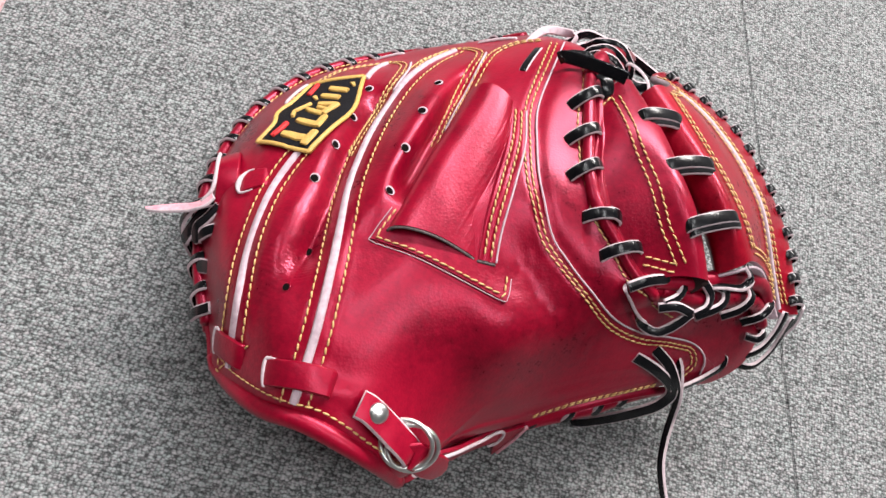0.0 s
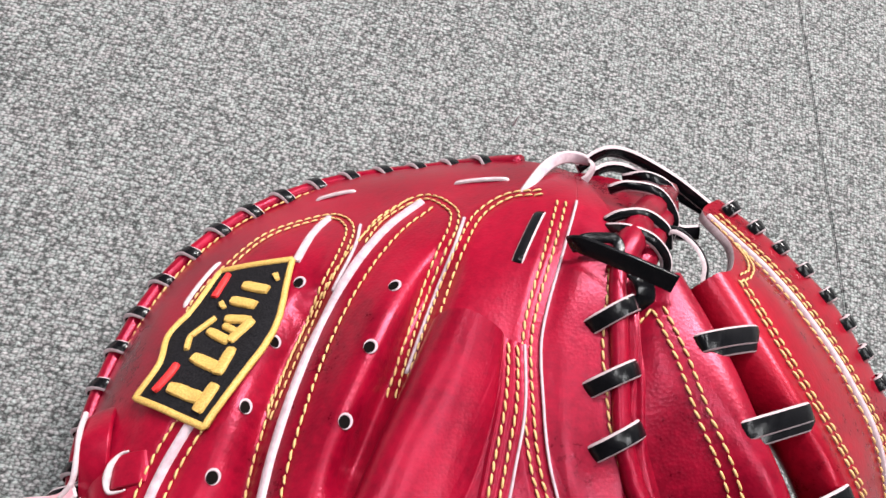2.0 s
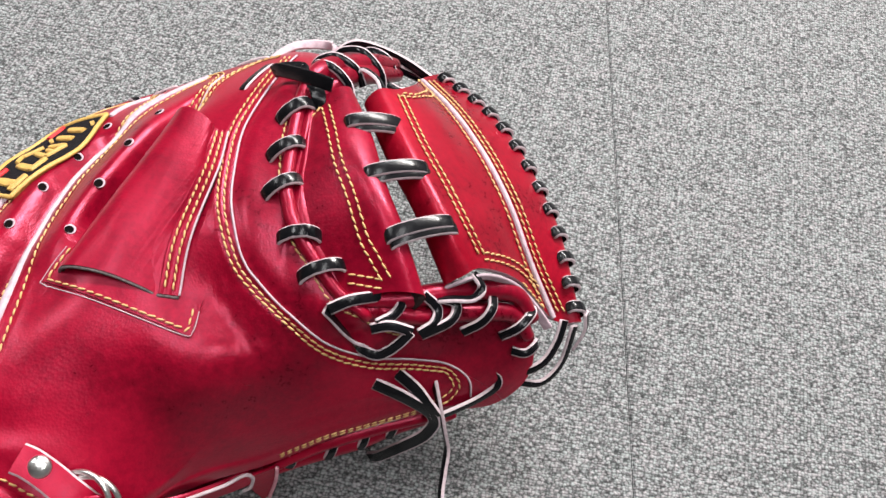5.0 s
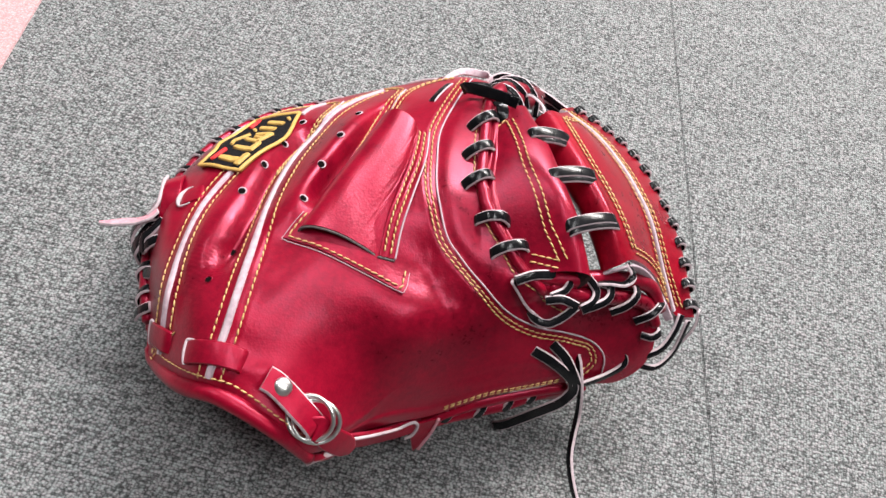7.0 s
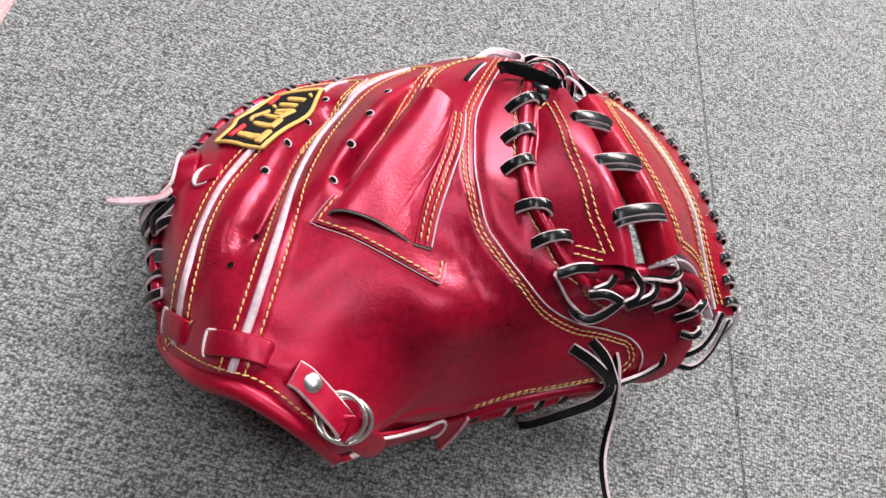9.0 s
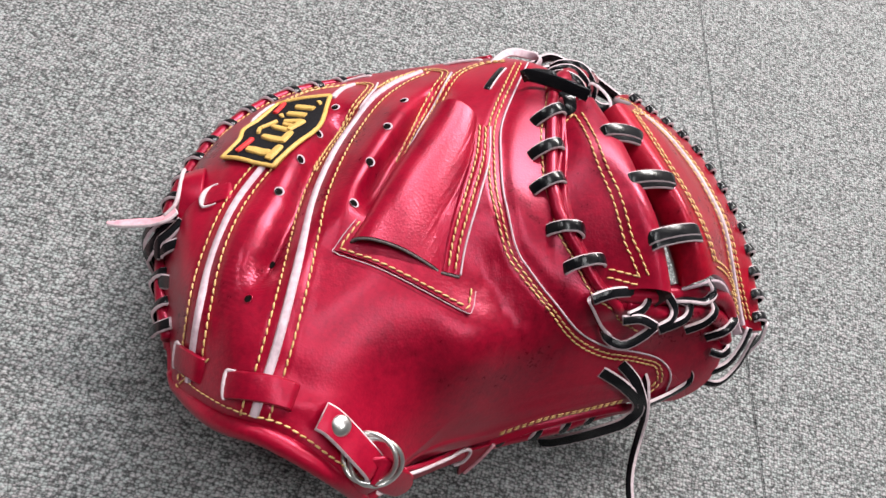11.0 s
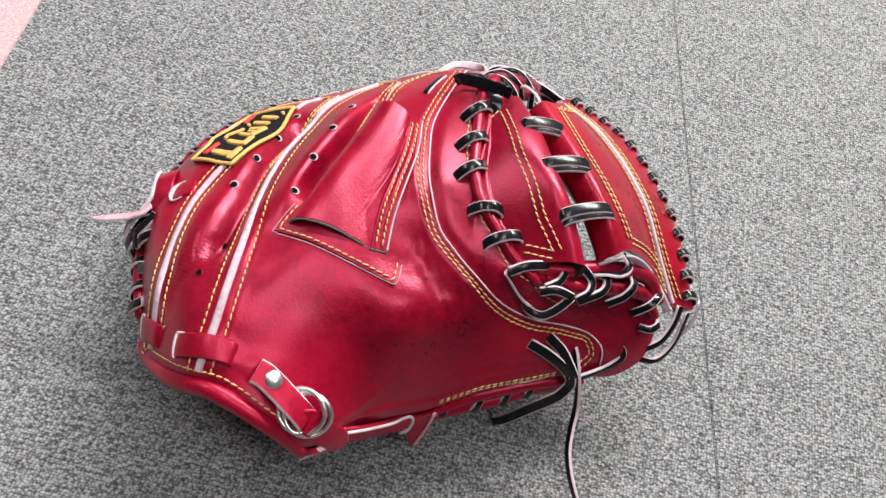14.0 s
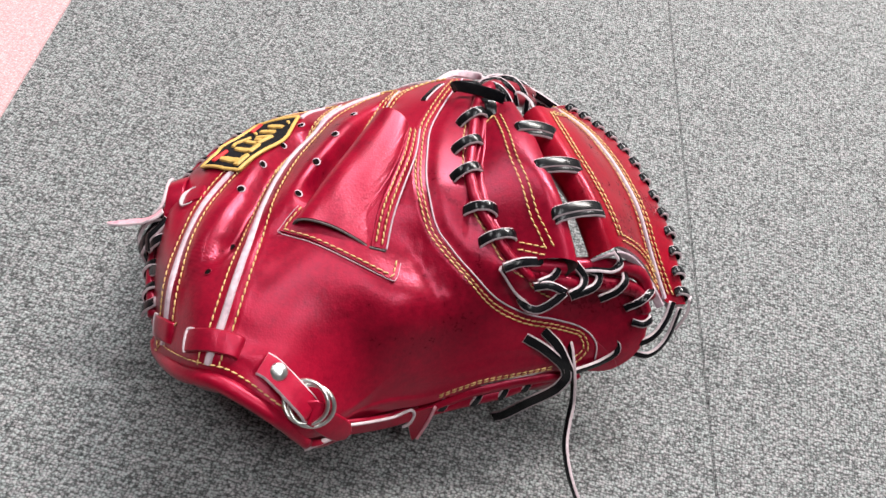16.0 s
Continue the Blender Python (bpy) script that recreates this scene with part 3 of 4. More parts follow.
W3 = [[(.126, .070, .120), (.134, .050, .122), (.142, .031, .124), (.152, .013, .125), (.160, -.003, .121), (.168, -.013, .112)],
      [(.1215, .068, .131), (.130, .048, .132), (.139, .030, .133), (.149, .012, .133), (.158, -.004, .128), (.165, -.015, .120)],
      [(.1275, .072, .138), (.136, .052, .141), (.1445, .034, .143), (.154, .016, .143), (.163, .000, .138), (.172, -.013, .127)],
      [(.136, .0765, .134), (.144, .056, .138), (.152, .037, .140), (.162, .020, .139), (.171, .005, .135), (.180, -.008, .126)],
      [(.144, .092, .121), (.153, .069, .130), (.163, .049, .132), (.174, .030, .130), (.184, .014, .125), (.199, -.003, .108)],
      [(.146, .114, .100), (.160, .085, .116), (.172, .064, .121), (.184, .043, .121), (.196, .022, .115), (.219, -.010, .086)],
      [(.157, .123, .095), (.178, .100, .102), (.194, .078, .106), (.210, .050, .103), (.221, .026, .098), (.233, -.008, .083)],
      [(.154, .118, .087), (.174, .096, .093), (.189, .075, .096), (.204, .048, .093), (.214, .025, .088), (.226, -.008, .074)]]
web_outer, G3 = sheet(W3, 70, 60, 0.003, [RED_WEB, RAW], "web_panel", "bright crimson leather web panel with laced rim")
WEB = BVHTree.FromPolygons([tuple(v) for v in np.vstack([G2.reshape(-1, 3), G3.reshape(-1, 3)])],
                           grid_faces(60, 40) + [tuple(i + 2400 for i in q) for q in grid_faces(70, 60)])


def on_web(x, y, lift=0.0):
    p, n, _, _ = WEB.ray_cast(Vector((x, y, 0.5)), Vector((0, 0, -1)))
    if p is None:
        p, n, _, _ = WEB.find_nearest(Vector((x, y, 0.12)))
    n = np.array(n if n.z > 0 else -n)
    return np.array(p) + n * lift, n


def web_line(plan, n=90, lift=0.0004):
    got = [on_web(x, y, lift) for x, y in spline(plan, n)]
    return np.array([g[0] for g in got]), np.array([g[1] for g in got])


def web_sew(plan, parent, n=90):
    p, nn = web_line(plan, n)
    return part("stitching", stitch_row(p, nn, THREAD), parent, "yellow thread stitching")


W2_ROW = [(.104, .057), (.109, .041), (.114, .025), (.121, .010), (.128, -.006), (.133, -.013), (.139, -.0205)]
for d in (0.0, 0.0032):
    web_sew(beside(W2_ROW, d), web_inner)
for y in (-.0185, -.0215):
    web_sew([(.1245, y + .001), (.131, y), (.138, y - .001)], web_inner, 30)
web_sew([(.098, .049), (.101, .053), (.104, .057)], web_inner, 30)
W3_ROW = [(.137, .072), (.144, .055), (.151, .040), (.161, .023), (.170, .008), (.179, -.004)]
for d in (-0.001, 0.0018):
    web_sew(beside(W3_ROW, d), web_outer)
WELT_LINE = [(.147, .111), (.160, .086), (.171, .067), (.183, .046), (.193, .027), (.203, .010), (.2185, -.009)]
p, nn = web_line(WELT_LINE, 80, 0.0006)
part("welt", ribbon(p, nn, 0.0026, 0.0016, [WELT, WELT], 80), web_outer, "pale raw leather welt")
for d in (-0.0036, 0.0034, 0.0062):
    web_sew(beside(WELT_LINE, d), web_outer)
for d in (0.0, 0.003):
    web_sew([(.180, -.004 + d), (.192, .0005 + d), (.202, .001 + d), (.210, -.003 + d)], web_outer, 50)
    web_sew([(.138 - d * 0.3, .074 - d), (.145, .079 - d), (.149 + d, .090 - d), (.149 + d, .096)], web_outer, 50)

# binding roll along the panel beside the web
ROLL = [(.097, .082), (.0945, .066), (.094, .052), (.094, .031), (.095, .014), (.101, -.001), (.111, -.014), (.122, -.025), (.134, -.031)]
p, nn = draped(ROLL, 60, 0.0008)
part("binding_roll", tube(p, [0.0026, 0.0031, 0.0029, 0.0033, 0.0030, 0.0026], RED, 12), mitt, "rolled crimson leather binding")
W1_ROW = [(.092, .080), (.092, .069), (.089, .046), (.090, .028), (.092, .014), (.100, -.006), (.108, -.016), (.120, -.029), (.136, -.032), (.152, -.032)]
sew(W1_ROW, mitt)
LACE = [BLACK, RAW]


def lace(points, normals, width=0.0056, thick=0.0017, n=None, label="black leather lace with pale raw edges", tips=0.0, under=mitt):
    return part("lace", ribbon(points, normals, width, thick, LACE, n, tips=tips), under, label)


def bent(ahead, shares):
    """Normals of a lace that dives into its holes at both ends."""
    out = []
    for k in shares:
        lean = max(0.0, 1 - k / 0.2) - max(0.0, 1 - (1 - k) / 0.2)
        out.append(unit(np.array([0, -0.2, 1.0]) - 1.6 * lean * unit(ahead)))
    return out


for a, b in (((.0848, .0505), (.100, .0595)), ((.0838, .0305), (.0995, .0385)), ((.0852, .0115), (.1005, .0205)), ((.0935, -.0058), (.112, -.0035)), ((.1040, -.0208), (.123, -.0142))):
    pts, shares = [], []
    for k, h in ((0, -0.0030), (0.06, 0.0010), (0.2, 0.0036), (0.4, 0.0060), (0.62, 0.0064), (0.82, 0.0040), (0.95, 0.0008), (1.0, -0.003)):
        x, y = a[0] + (b[0] - a[0]) * k, a[1] + (b[1] - a[1]) * k
        q = max((on(x, y)[0], on_web(x, y)[0]), key=lambda v: v[2] if abs(v[0] - x) < 0.002 else -1)
        pts.append(q + np.array([0, 0, h]))
        shares.append(k)
    # even heights, so that the lace bows smoothly over the roll
    z = np.array([p[2] for p in pts])
    z[1:-1] = 0.25 * z[:-2] + 0.5 * z[1:-1] + 0.25 * z[2:]
    for p, h in zip(pts, z):
        p[2] = h
    lace(pts, bent(np.array([b[0] - a[0], b[1] - a[1], 0]), shares), 0.0056, 0.0015, n=56)
for a, b in (((.1158, .0455, .1448), (.1405, .0525, .1380)), ((.1263, .0195, .1452), (.1530, .0285, .1418)), ((.138, -.0062, .1402), (.1655, .0057, .1382))):
    a, b = np.array(a), np.array(b)
    ahead, aside = unit(b - a), unit(np.cross((0, 0, 1), b - a))
    rise = ((0.0, -0.0035), (0.02, -0.0005), (0.08, 0.0014), (0.26, 0.0030), (0.5, 0.0036), (0.74, 0.0030), (0.92, 0.0012), (0.98, -0.0008), (1, -0.0035))
    # an upper strand, and a lower one that shows beside and below it
    for down, shift, width in ((0.0, 0.0, 0.0060), (-0.0026, 0.0010, 0.0056)):
        lace([a + (b - a) * k + ahead * shift + aside * down + np.array([0, 0, h + 0.0006 + down * 0.6]) for k, h in rise], bent(b - a, [r[0] for r in rise]), width, 0.0015, n=70)
# laces wound over the outer rim of the web
edge = spline(W3[6], 27)
inner = spline(W3[5], 27)
under = spline(W3[7], 27)
for k in range(1, 27, 2):
    o, i, u = edge[k], inner[k], under[k]
    w = unit(o - i)
    pts = [o - w * 0.0065 + np.array([0, 0, 0.0005]), o - w * 0.004 + np.array([0, 0, 0.0035]), o + np.array([0, 0, 0.0026]) + w * 0.001, o + w * 0.003 - np.array([0, 0, 0.0025]), u + w * 0.003]
    nn = [(0, 0, 1), (0, 0, 1), (*(w * 0.7 + np.array([0, 0, 0.7])),), (*w,), (*w,)]
    lace(pts, nn, 0.0055)
# rolled binding and laces round the finger rim
def rim_piece(a, b, lift, out_by, n=90):
    """A stretch of the rim, between two of its points, moved up and outwards."""
    k = np.linspace(AROUND * a / len(RIM), AROUND * b / len(RIM), n).astype(int) % AROUND
    o = rim_curve[k]
    w = np.column_stack([unit(o[:, :2] - CENTRE), np.zeros(n)])
    return o + w * out_by + np.array([0, 0, lift])


part("rim_binding", tube(rim_piece(9, 18.5, 0.001, 0.0005), 0.0032, RED, 8), mitt, "rolled crimson leather finger rim")
part("rim_binding", tube(rim_piece(9, 18.5, -0.008, -0.0012), 0.0040, RED, 8), mitt, "rolled crimson leather palm rim")
q = rim_piece(9.3, 18.5, 0.0062, -0.0035, 160)
part("stitching", stitch_row(q, np.tile([0, 0, 1.0], (160, 1)), THREAD), mitt, "yellow thread stitching")
RIM_LACES = 19
for k in range(RIM_LACES):
    at = 9.6 + (18.0 - 9.6) * k / (RIM_LACES - 1)
    i = int(AROUND * at / len(RIM))
    o, ahead = rim_curve[i], rim_curve[(i - 9) % AROUND]
    w = np.array([*unit(o[:2] - CENTRE), 0])
    go = ahead - o
    up = np.array([0, 0, 1.0])
    pts = [o - w * 0.0055 + up * 0.0035 + go * 0.4, o - w * 0.003 + up * 0.0068 + go * 0.25, o + w * 0.002 + up * 0.0048, o + w * 0.0052 - up * 0.002 - go * 0.3, o + w * 0.0035 - up * 0.011 - go * 0.5]
    lace(pts, [up - w * 0.3, up + w * 0.3, w + up, w, w - up * 0.3], 0.005)

# ---- air holes in the finger backs ----
HOLES = [(-.0245, .0003), (-.0183, .0225), (-.0124, .0466), (-.0067, .0707), (-.027, -.0543), (-.0206, -.0337), (.0081, -.0075), (.0125, .0178), (.0184, .042), (.0252, .0651)]
for x, y in HOLES:
    closed_up = (x, y) in ((-.027, -.0543), (-.0206, -.0337))
    r, rim = (0.0016, 0.0002) if closed_up else (0.0019, 0.00028)
    c, n = on(x, y, 0.0003)
    a = unit(np.cross(n, (0, 1, 0)))
    b = np.cross(n, a)
    turn = [(math.cos(g), 1.12 * math.sin(g)) for g in np.linspace(0, 2 * math.pi, 24, endpoint=False)]
    ring = np.array([c + (r + 0.4 * rim) * (p * a + q * b) for p, q in turn])
    lean = [rim * (1.15 + 0.85 * math.cos(g - 3.9 + 8 * x)) for g in np.linspace(0, 2 * math.pi, 24, endpoint=False)]
    hole = part("air_hole", tube(ring, rim if closed_up else lean, RED if closed_up else WELT, 6, flat=0.6, closed=True), mitt, "punched air hole with pale rim")
    # nothing is cut here: a flat black disc paints the shade inside
    disc = [c + (a + b) * 0.0002 + r * 0.95 * (p * a + q * b) + n * 0.0001 for p, q in turn]
    part("hole", mesh_of(disc, [tuple(range(24))], [HOLE_SHADE]), hole)

# ---- finger flap over its opening ----
BASE_L, BASE_R = [(.012, -.014), (.0035, -.0305)], [(.067, -.030), (.0648, -.0470)]
g = []
for a in np.linspace(0, 1, 14):
    l, r = np.array(BASE_L[0]) * (1 - a) + np.array(BASE_L[1]) * a, np.array(BASE_R[0]) * (1 - a) + np.array(BASE_R[1]) * a
    g.append([on(*(l * (1 - b) + r * b), 0.0014)[0] for b in np.linspace(0, 1, 40)])
flap = part("finger_flap", thicken(np.array(g).reshape(-1, 3), 14, 40, 0.0014, [RED, RED]), mitt, "crimson leather patch under the finger flap")
FLAP_L = [(.0376, .0520), (.0290, .0290), (.0200, .0050), (.0135, -.0150), (.0096, -.0263)]
FLAP_M = [(.0580, .0457), (.0568, .0260), (.0535, .0060), (.0505, -.0140), (.0500, -.0325)]
FLAP_R = [(.0645, .0435), (.0645, .0240), (.0615, .0040), (.0585, -.0160), (.0580, -.0320)]
fl, fm, fr = spline(FLAP_L, 70), spline(FLAP_M, 70), spline(FLAP_R, 70)
g = []
for k in range(70):
    row = []
    s = k / 69
    zl, zr = 0.1190 + 0.0020 * s, 0.1322 - 0.0115 * s
    tall = 0.0122 - 0.0037 * s
    for c in range(130):
        if c < 105:
            b = c / 104
            q = b ** 1.25
            x, y = fl[k] * (1 - q) + fm[k] * q
            y += 0.0022 * (math.sin(math.pi * b) * (1 - s) ** 8 + 0.7 * math.sin(math.pi * b ** 1.3) * s ** 8)
            bulge = tall * math.sin(math.pi * b ** 0.72) ** 0.62
            pleat = noise.noise(Vector(((b * 1.0 + s * 0.5) * 95, s * 3.0, 4.0)))
            rise = 0.00028 * pleat * math.exp(-((b - 0.90) / 0.12) ** 2) + 0.0004 * noise.noise(Vector((x * 90, y * 40, 7.0)))
            level = max(zl * (1 - q) + zr * q + bulge, on(x, y)[0][2] + 0.0012)
        else:
            b = (c - 104) / 25
            x, y = fm[k] * (1 - b) + fr[k] * b
            rise = 0.0
            level = on(x, y)[0][2] + 0.0026 - 0.0004 * sum(math.exp(-((b - m) / 0.09) ** 2) for m in (0.28, 0.68))
        row.append(np.array([x, y, level + rise]))
    g.append(row)
part("cover", thicken(np.array(g).reshape(-1, 3), 70, 130, 0.0020, [RED, FELT]), flap, "curved crimson leather finger flap, open at the bottom")
p = np.array([r[-1] for r in g]) + np.array([0.0002, 0, 0.0])
part("edge", tube(p, 0.0005, WELT, 6), flap, "pale raw edge")
p = np.array(g[-1])[::3] + np.array([0, -0.0004, -0.0010])
part("edge", tube(p, 0.0007, FRAYED, 6), flap, "frayed grey raw edge at the opening")
for share in (0.28, 0.68):
    pp = np.array([on(*(m * (1 - share) + r * share))[0] + np.array([0, 0, 0.0027]) for m, r in zip(fm, fr)])
    part("stitching", stitch_row(pp[1:-1], np.tile([0, 0, 1.0], (68, 1)), THREAD, pitch=0.0036), flap, "yellow thread stitching")
sew([(.012, -.0165), (.0065, -.0280), (.0085, -.0305), (.035, -.0375), (.0605, -.0440), (.0632, -.0430), (.0640, -.035)], flap, 90, lift=0.0017)

p, nn = draped([(.0100, -.0160), (.0040, -.0288), (.0056, -.0325), (.035, -.0400), (.0612, -.0466), (.0655, -.0448), (.0662, -.0360)], 80, 0.0014)
part("edge", tube(p, 0.0002, WELT, 6), flap, "thin raw edge of the patch")

# ---- stitching and welts over the finger tips ----
for c in (TIP_A, TIP_B, TIP_C):
    for d in (-0.0013, 0.0013):
        sew(beside(c, d, 140), mitt, 170)
for c in ([(.0135, .098), (.0115, .084), (.0055, .066)], [(.049, .095), (.0425, .073), (.036, .052), (.031, .035)]):
    p, nn = draped(c, 40, 0.0004)
    part("piping", tube(p, 0.0007, WELT, 6), mitt, "thin pale leather piping")
strip_on([(-.009, .080), (-.004, .096), (.0015, .1055)], 0.0034, 0.002, 0.0002, [WELT, WELT], 20, label="pale raw leather welt")


def slot_lace(a, b, mats, width, label):
    a, b = np.array(a), np.array(b)
    pts, nn = [], []
    for k, h in ((0, -0.002), (0.06, 0.0003), (0.5, 0.0009), (0.94, 0.0003), (1, -0.002)):
        q, m = on(*(a + (b - a) * k), h)
        pts.append(q)
        nn.append(m)
    return part("lace", ribbon(pts, nn, width, 0.0011, mats, 26), mitt, label)


slot_lace((-.0474, .0621), (-.0383, .0841), [RAW, RAW], 0.0020, "pale leather lace through a slot")
slot_lace((-.0048, .1207), (.0111, .1228), [RAW, RAW], 0.0020, "pale leather lace through a slot")
slot_lace((.0478, .1184), (.0669, .1167), [RAW, RAW], 0.0020, "pale leather lace through a slot")
slot_lace((.0638, .0733), (.0736, .0955), [BLACK, RAW], 0.0040, "black leather lace through a slot")

# ---- embroidered patch ----
LEFT = spline([(-.0534, .0248), (-.0480, .0361), (-.0480, .0479), (-.0419, .0590), (-.0354, .0762)], 40)
RIGHT = spline([(-.0285, .0148), (-.0225, .0275), (-.0165, .0410), (-.0120, .0560), (-.0097, .0798)], 40)


def emblem(u, v, lift):
    """A point of the patch: u across it, v up along it."""
    k = v * 39
    i = int(min(k, 38))
    l, r = LEFT[i] + (LEFT[i + 1] - LEFT[i]) * (k - i), RIGHT[i] + (RIGHT[i + 1] - RIGHT[i]) * (k - i)
    return on(*(l * (1 - u) + r * u), lift)


g = [[emblem(u, v, 0.0016)[0] for u in np.linspace(0, 1, 24)] for v in np.linspace(0, 1, 40)]
patch = part("patch", thicken(np.array(g).reshape(-1, 3), 40, 24, 0.0016, [BLACK_CLOTH, GOLD]), mitt, "black and gold embroidered emblem patch")
ring = [emblem(u, 0, 0.0018)[0] for u in np.linspace(0, 1, 16)] + [emblem(1, v, 0.0018)[0] for v in np.linspace(0.03, 1, 24)] + [emblem(u, 1, 0.0018)[0] for u in np.linspace(0.96, 0, 16)] + [emblem(0, v, 0.0018)[0] for v in np.linspace(0.97, 0.03, 24)]
part("border", tube(ring, 0.0012, GOLD, 8, 160, flat=0.7, closed=True), patch, "gold embroidered border")
BARS = [((.30, .115), (.74, .115), .0030, GOLD), ((.80, .05), (.80, .20), .0030, GOLD), ((.36, .315), (.70, .285), .0030, GOLD), ((.74, .25), (.74, .41), .0028, GOLD),
        ((.38, .50), (.66, .45), .0024, GOLD), ((.66, .45), (.76, .60), .0026, GOLD), ((.50, .55), (.70, .51), .0018, GOLD), ((.46, .60), (.74, .60), .0024, GOLD),
        ((.40, .735), (.72, .70), .0026, GOLD), ((.46, .845), (.80, .80), .0026, GOLD), ((.30, .69), (.34, .71), .0026, GOLD), ((.82, .885), (.88, .895), .0026, GOLD),
        ((.17, .07), (.21, .25), .0020, RED_CLOTH), ((.16, .76), (.17, .95), .0020, RED_CLOTH), ((.26, .35), (.24, .44), .0014, GOLD), ((.24, .44), (.34, .60), .0014, GOLD)]
for a, b, w, m in BARS:
    pts, nn = [], []
    for k in np.linspace(0, 1, 6):
        q, n = emblem(a[0] + (b[0] - a[0]) * k, a[1] + (b[1] - a[1]) * k, 0.0021)
        pts.append(q)
        nn.append(n)
    part("bar", ribbon(pts, nn, w * 1.5, 0.0014, [m, m], 10, True), patch)

# ---- wrist lip, straps and buckle ----
LIP = [(-.0545, -.0735, .060), (-.0495, -.0815, .064), (-.030, -.0985, .084), (-.008, -.106, .0955), (.018, -.1145, .088), (.036, -.118, .066)]
part("wrist_binding", tube(LIP, [0.0025, 0.0040, 0.0046, 0.0046, 0.0040, 0.0030], RED, 14, 60), mitt, "rolled crimson leather wrist edge")
q = spline([(-.0525, -.0755, .0700), (-.0440, -.0860, .0800), (-.0240, -.0985, .0970), (-.0080, -.1020, .1025), (.0060, -.1060, .1010), (.0190, -.1105, .0945), (.0330, -.1130, .0790)], 120)
q = np.array([np.array(BODY.find_nearest(Vector(v))[0]) for v in q]) + np.array([0, -0.0002, 0.0006])
part("stitching", stitch_row(q, np.tile(unit(np.array([0, -0.4, 1.0])), (120, 1)), THREAD, long=0.0031, wide=0.00048), mitt, "yellow thread stitching")


def strap(points, normals, width, thick, label, n=36, mats=(RED, RAW)):
    return part("strap", ribbon(points, normals, width, thick, list(mats), n), mitt, label)


def flat_strap(plan, lifts, width, label):
    """A leather band that lies on the back, its ends let into slits."""
    got = [on(x, y, h) for (x, y), h in zip(plan, lifts)]
    band = strap([g[0] for g in got], [g[1] for g in got], width, 0.0018, label, 40, (RED, RED))
    p, n = on(*plan[1], lifts[1] + 0.0004)
    d = unit(got[2][0] - got[1][0])
    w = unit(np.cross(n, d))
    part("edge", tube([p + w * k * width * 0.5 + d * e for k, e in ((1.0, 0.0040), (1.0, 0.0006), (0.9, -0.0006), (0, -0.0010), (-0.9, -0.0006), (-1.0, 0.0004))], [0.0004, 0.0009, 0.0012, 0.0012, 0.0010, 0.0005], RAW, 8, 30), band, "pale raw edge")
    return band


flat_strap([(-.0524, -.0690), (-.0516, -.0698), (-.0480, -.0732), (-.0440, -.0765), (-.0405, -.0795), (-.0392, -.0806)], (.000, .0016, .0022, .0020, .0012, -.002), 0.0112, "crimson leather loop over the welt")
flat_strap([(-.0285, -.0882), (-.0271, -.0884), (-.0205, -.0893), (-.0120, -.0905), (-.0030, -.0918), (-.0008, -.0922)], (-.001, .0018, .0024, .0022, .0014, -.002), 0.0112, "crimson leather loop over the welt")
TONGUE = [(.0102, -.0978, .1068), (.0150, -.0992, .1052), (.0215, -.1025, .1015), (.0275, -.1062, .0985), (.0325, -.1090, .0952), (.0358, -.1108, .0915), (.0362, -.1110, .0870)]
buckle = strap(TONGUE, (.40, -.22, .89), 0.0120, 0.0022, "crimson leather buckle strap with pale edges", 50)
bm = bmesh.new()
bmesh.ops.create_uvsphere(bm, u_segments=24, v_segments=12, radius=0.0045)
tilt = Vector((.2, -.38, .9)).to_track_quat("Z", "Y").to_matrix().to_4x4()
for v in bm.verts:
    v.co.z *= 0.45
bm.transform(Matrix.Translation((.0183, -.1000, .1048)) @ tilt)
me = bpy.data.meshes.new("rivet")
bm.to_mesh(me)
bm.free()
me.materials.append(STEEL)
me.polygons.foreach_set("use_smooth", [True] * len(me.polygons))
part("rivet", me, buckle, "domed nickel rivet")
for c, r, aim in (((.0330, -.1078, .0928), 0.0108, (-.14, -.56, .82)), ((.0360, -.1085, .0916), 0.0106, (.02, -.60, .80))):
    turn = Vector(aim).to_track_quat("Z", "Y").to_matrix()
    q = [np.array(turn @ Vector((r * math.cos(a), r * 0.95 * math.sin(a), 0.0008 * math.sin(2 * a)))) + np.array(c) for a in np.linspace(0, 2 * math.pi, 48, endpoint=False)]
    part("ring", tube(q, 0.00115, STEEL, 10, closed=True), buckle, "bright nickel ring")
part("strap", ribbon([(.0350, -.1090, .0855), (.0356, -.1102, .0895), (.0375, -.1116, .0912), (.0405, -.1122, .0885), (.0440, -.1126, .0832), (.0490, -.1118, .0765), (.0530, -.1110, .0700), (.0546, -.1106, .0672)], (.49, -.67, .56), 0.0128, 0.0022, [RED, RED], 50, widths=[1, 1, 1, 1, 1, 1, 1, 0.92, 0.5]), mitt, "crimson leather strap through the rings with a cut tip")
end_strap = strap([(.0520, -.1045, .0600), (.0620, -.0995, .0545), (.0700, -.0940, .0480), (.0780, -.0885, .0430), (.0868, -.0838, .0430)], (.4, -.75, .3), 0.0105, 0.0020, "crimson wrist strap end with pale edge", 40, (RED, RED))
part("edge", tube([(.0540, -.1050, .0655), (.0620, -.1003, .0602), (.0700, -.0947, .0537), (.0775, -.0895, .0487), (.0830, -.0855, .0482), (.0865, -.0842, .0488), (.0884, -.0848, .0440), (.0868, -.0872, .0372), (.0835, -.0884, .0340)], 0.0009, RAW, 8, 70), end_strap, "pale raw edge")
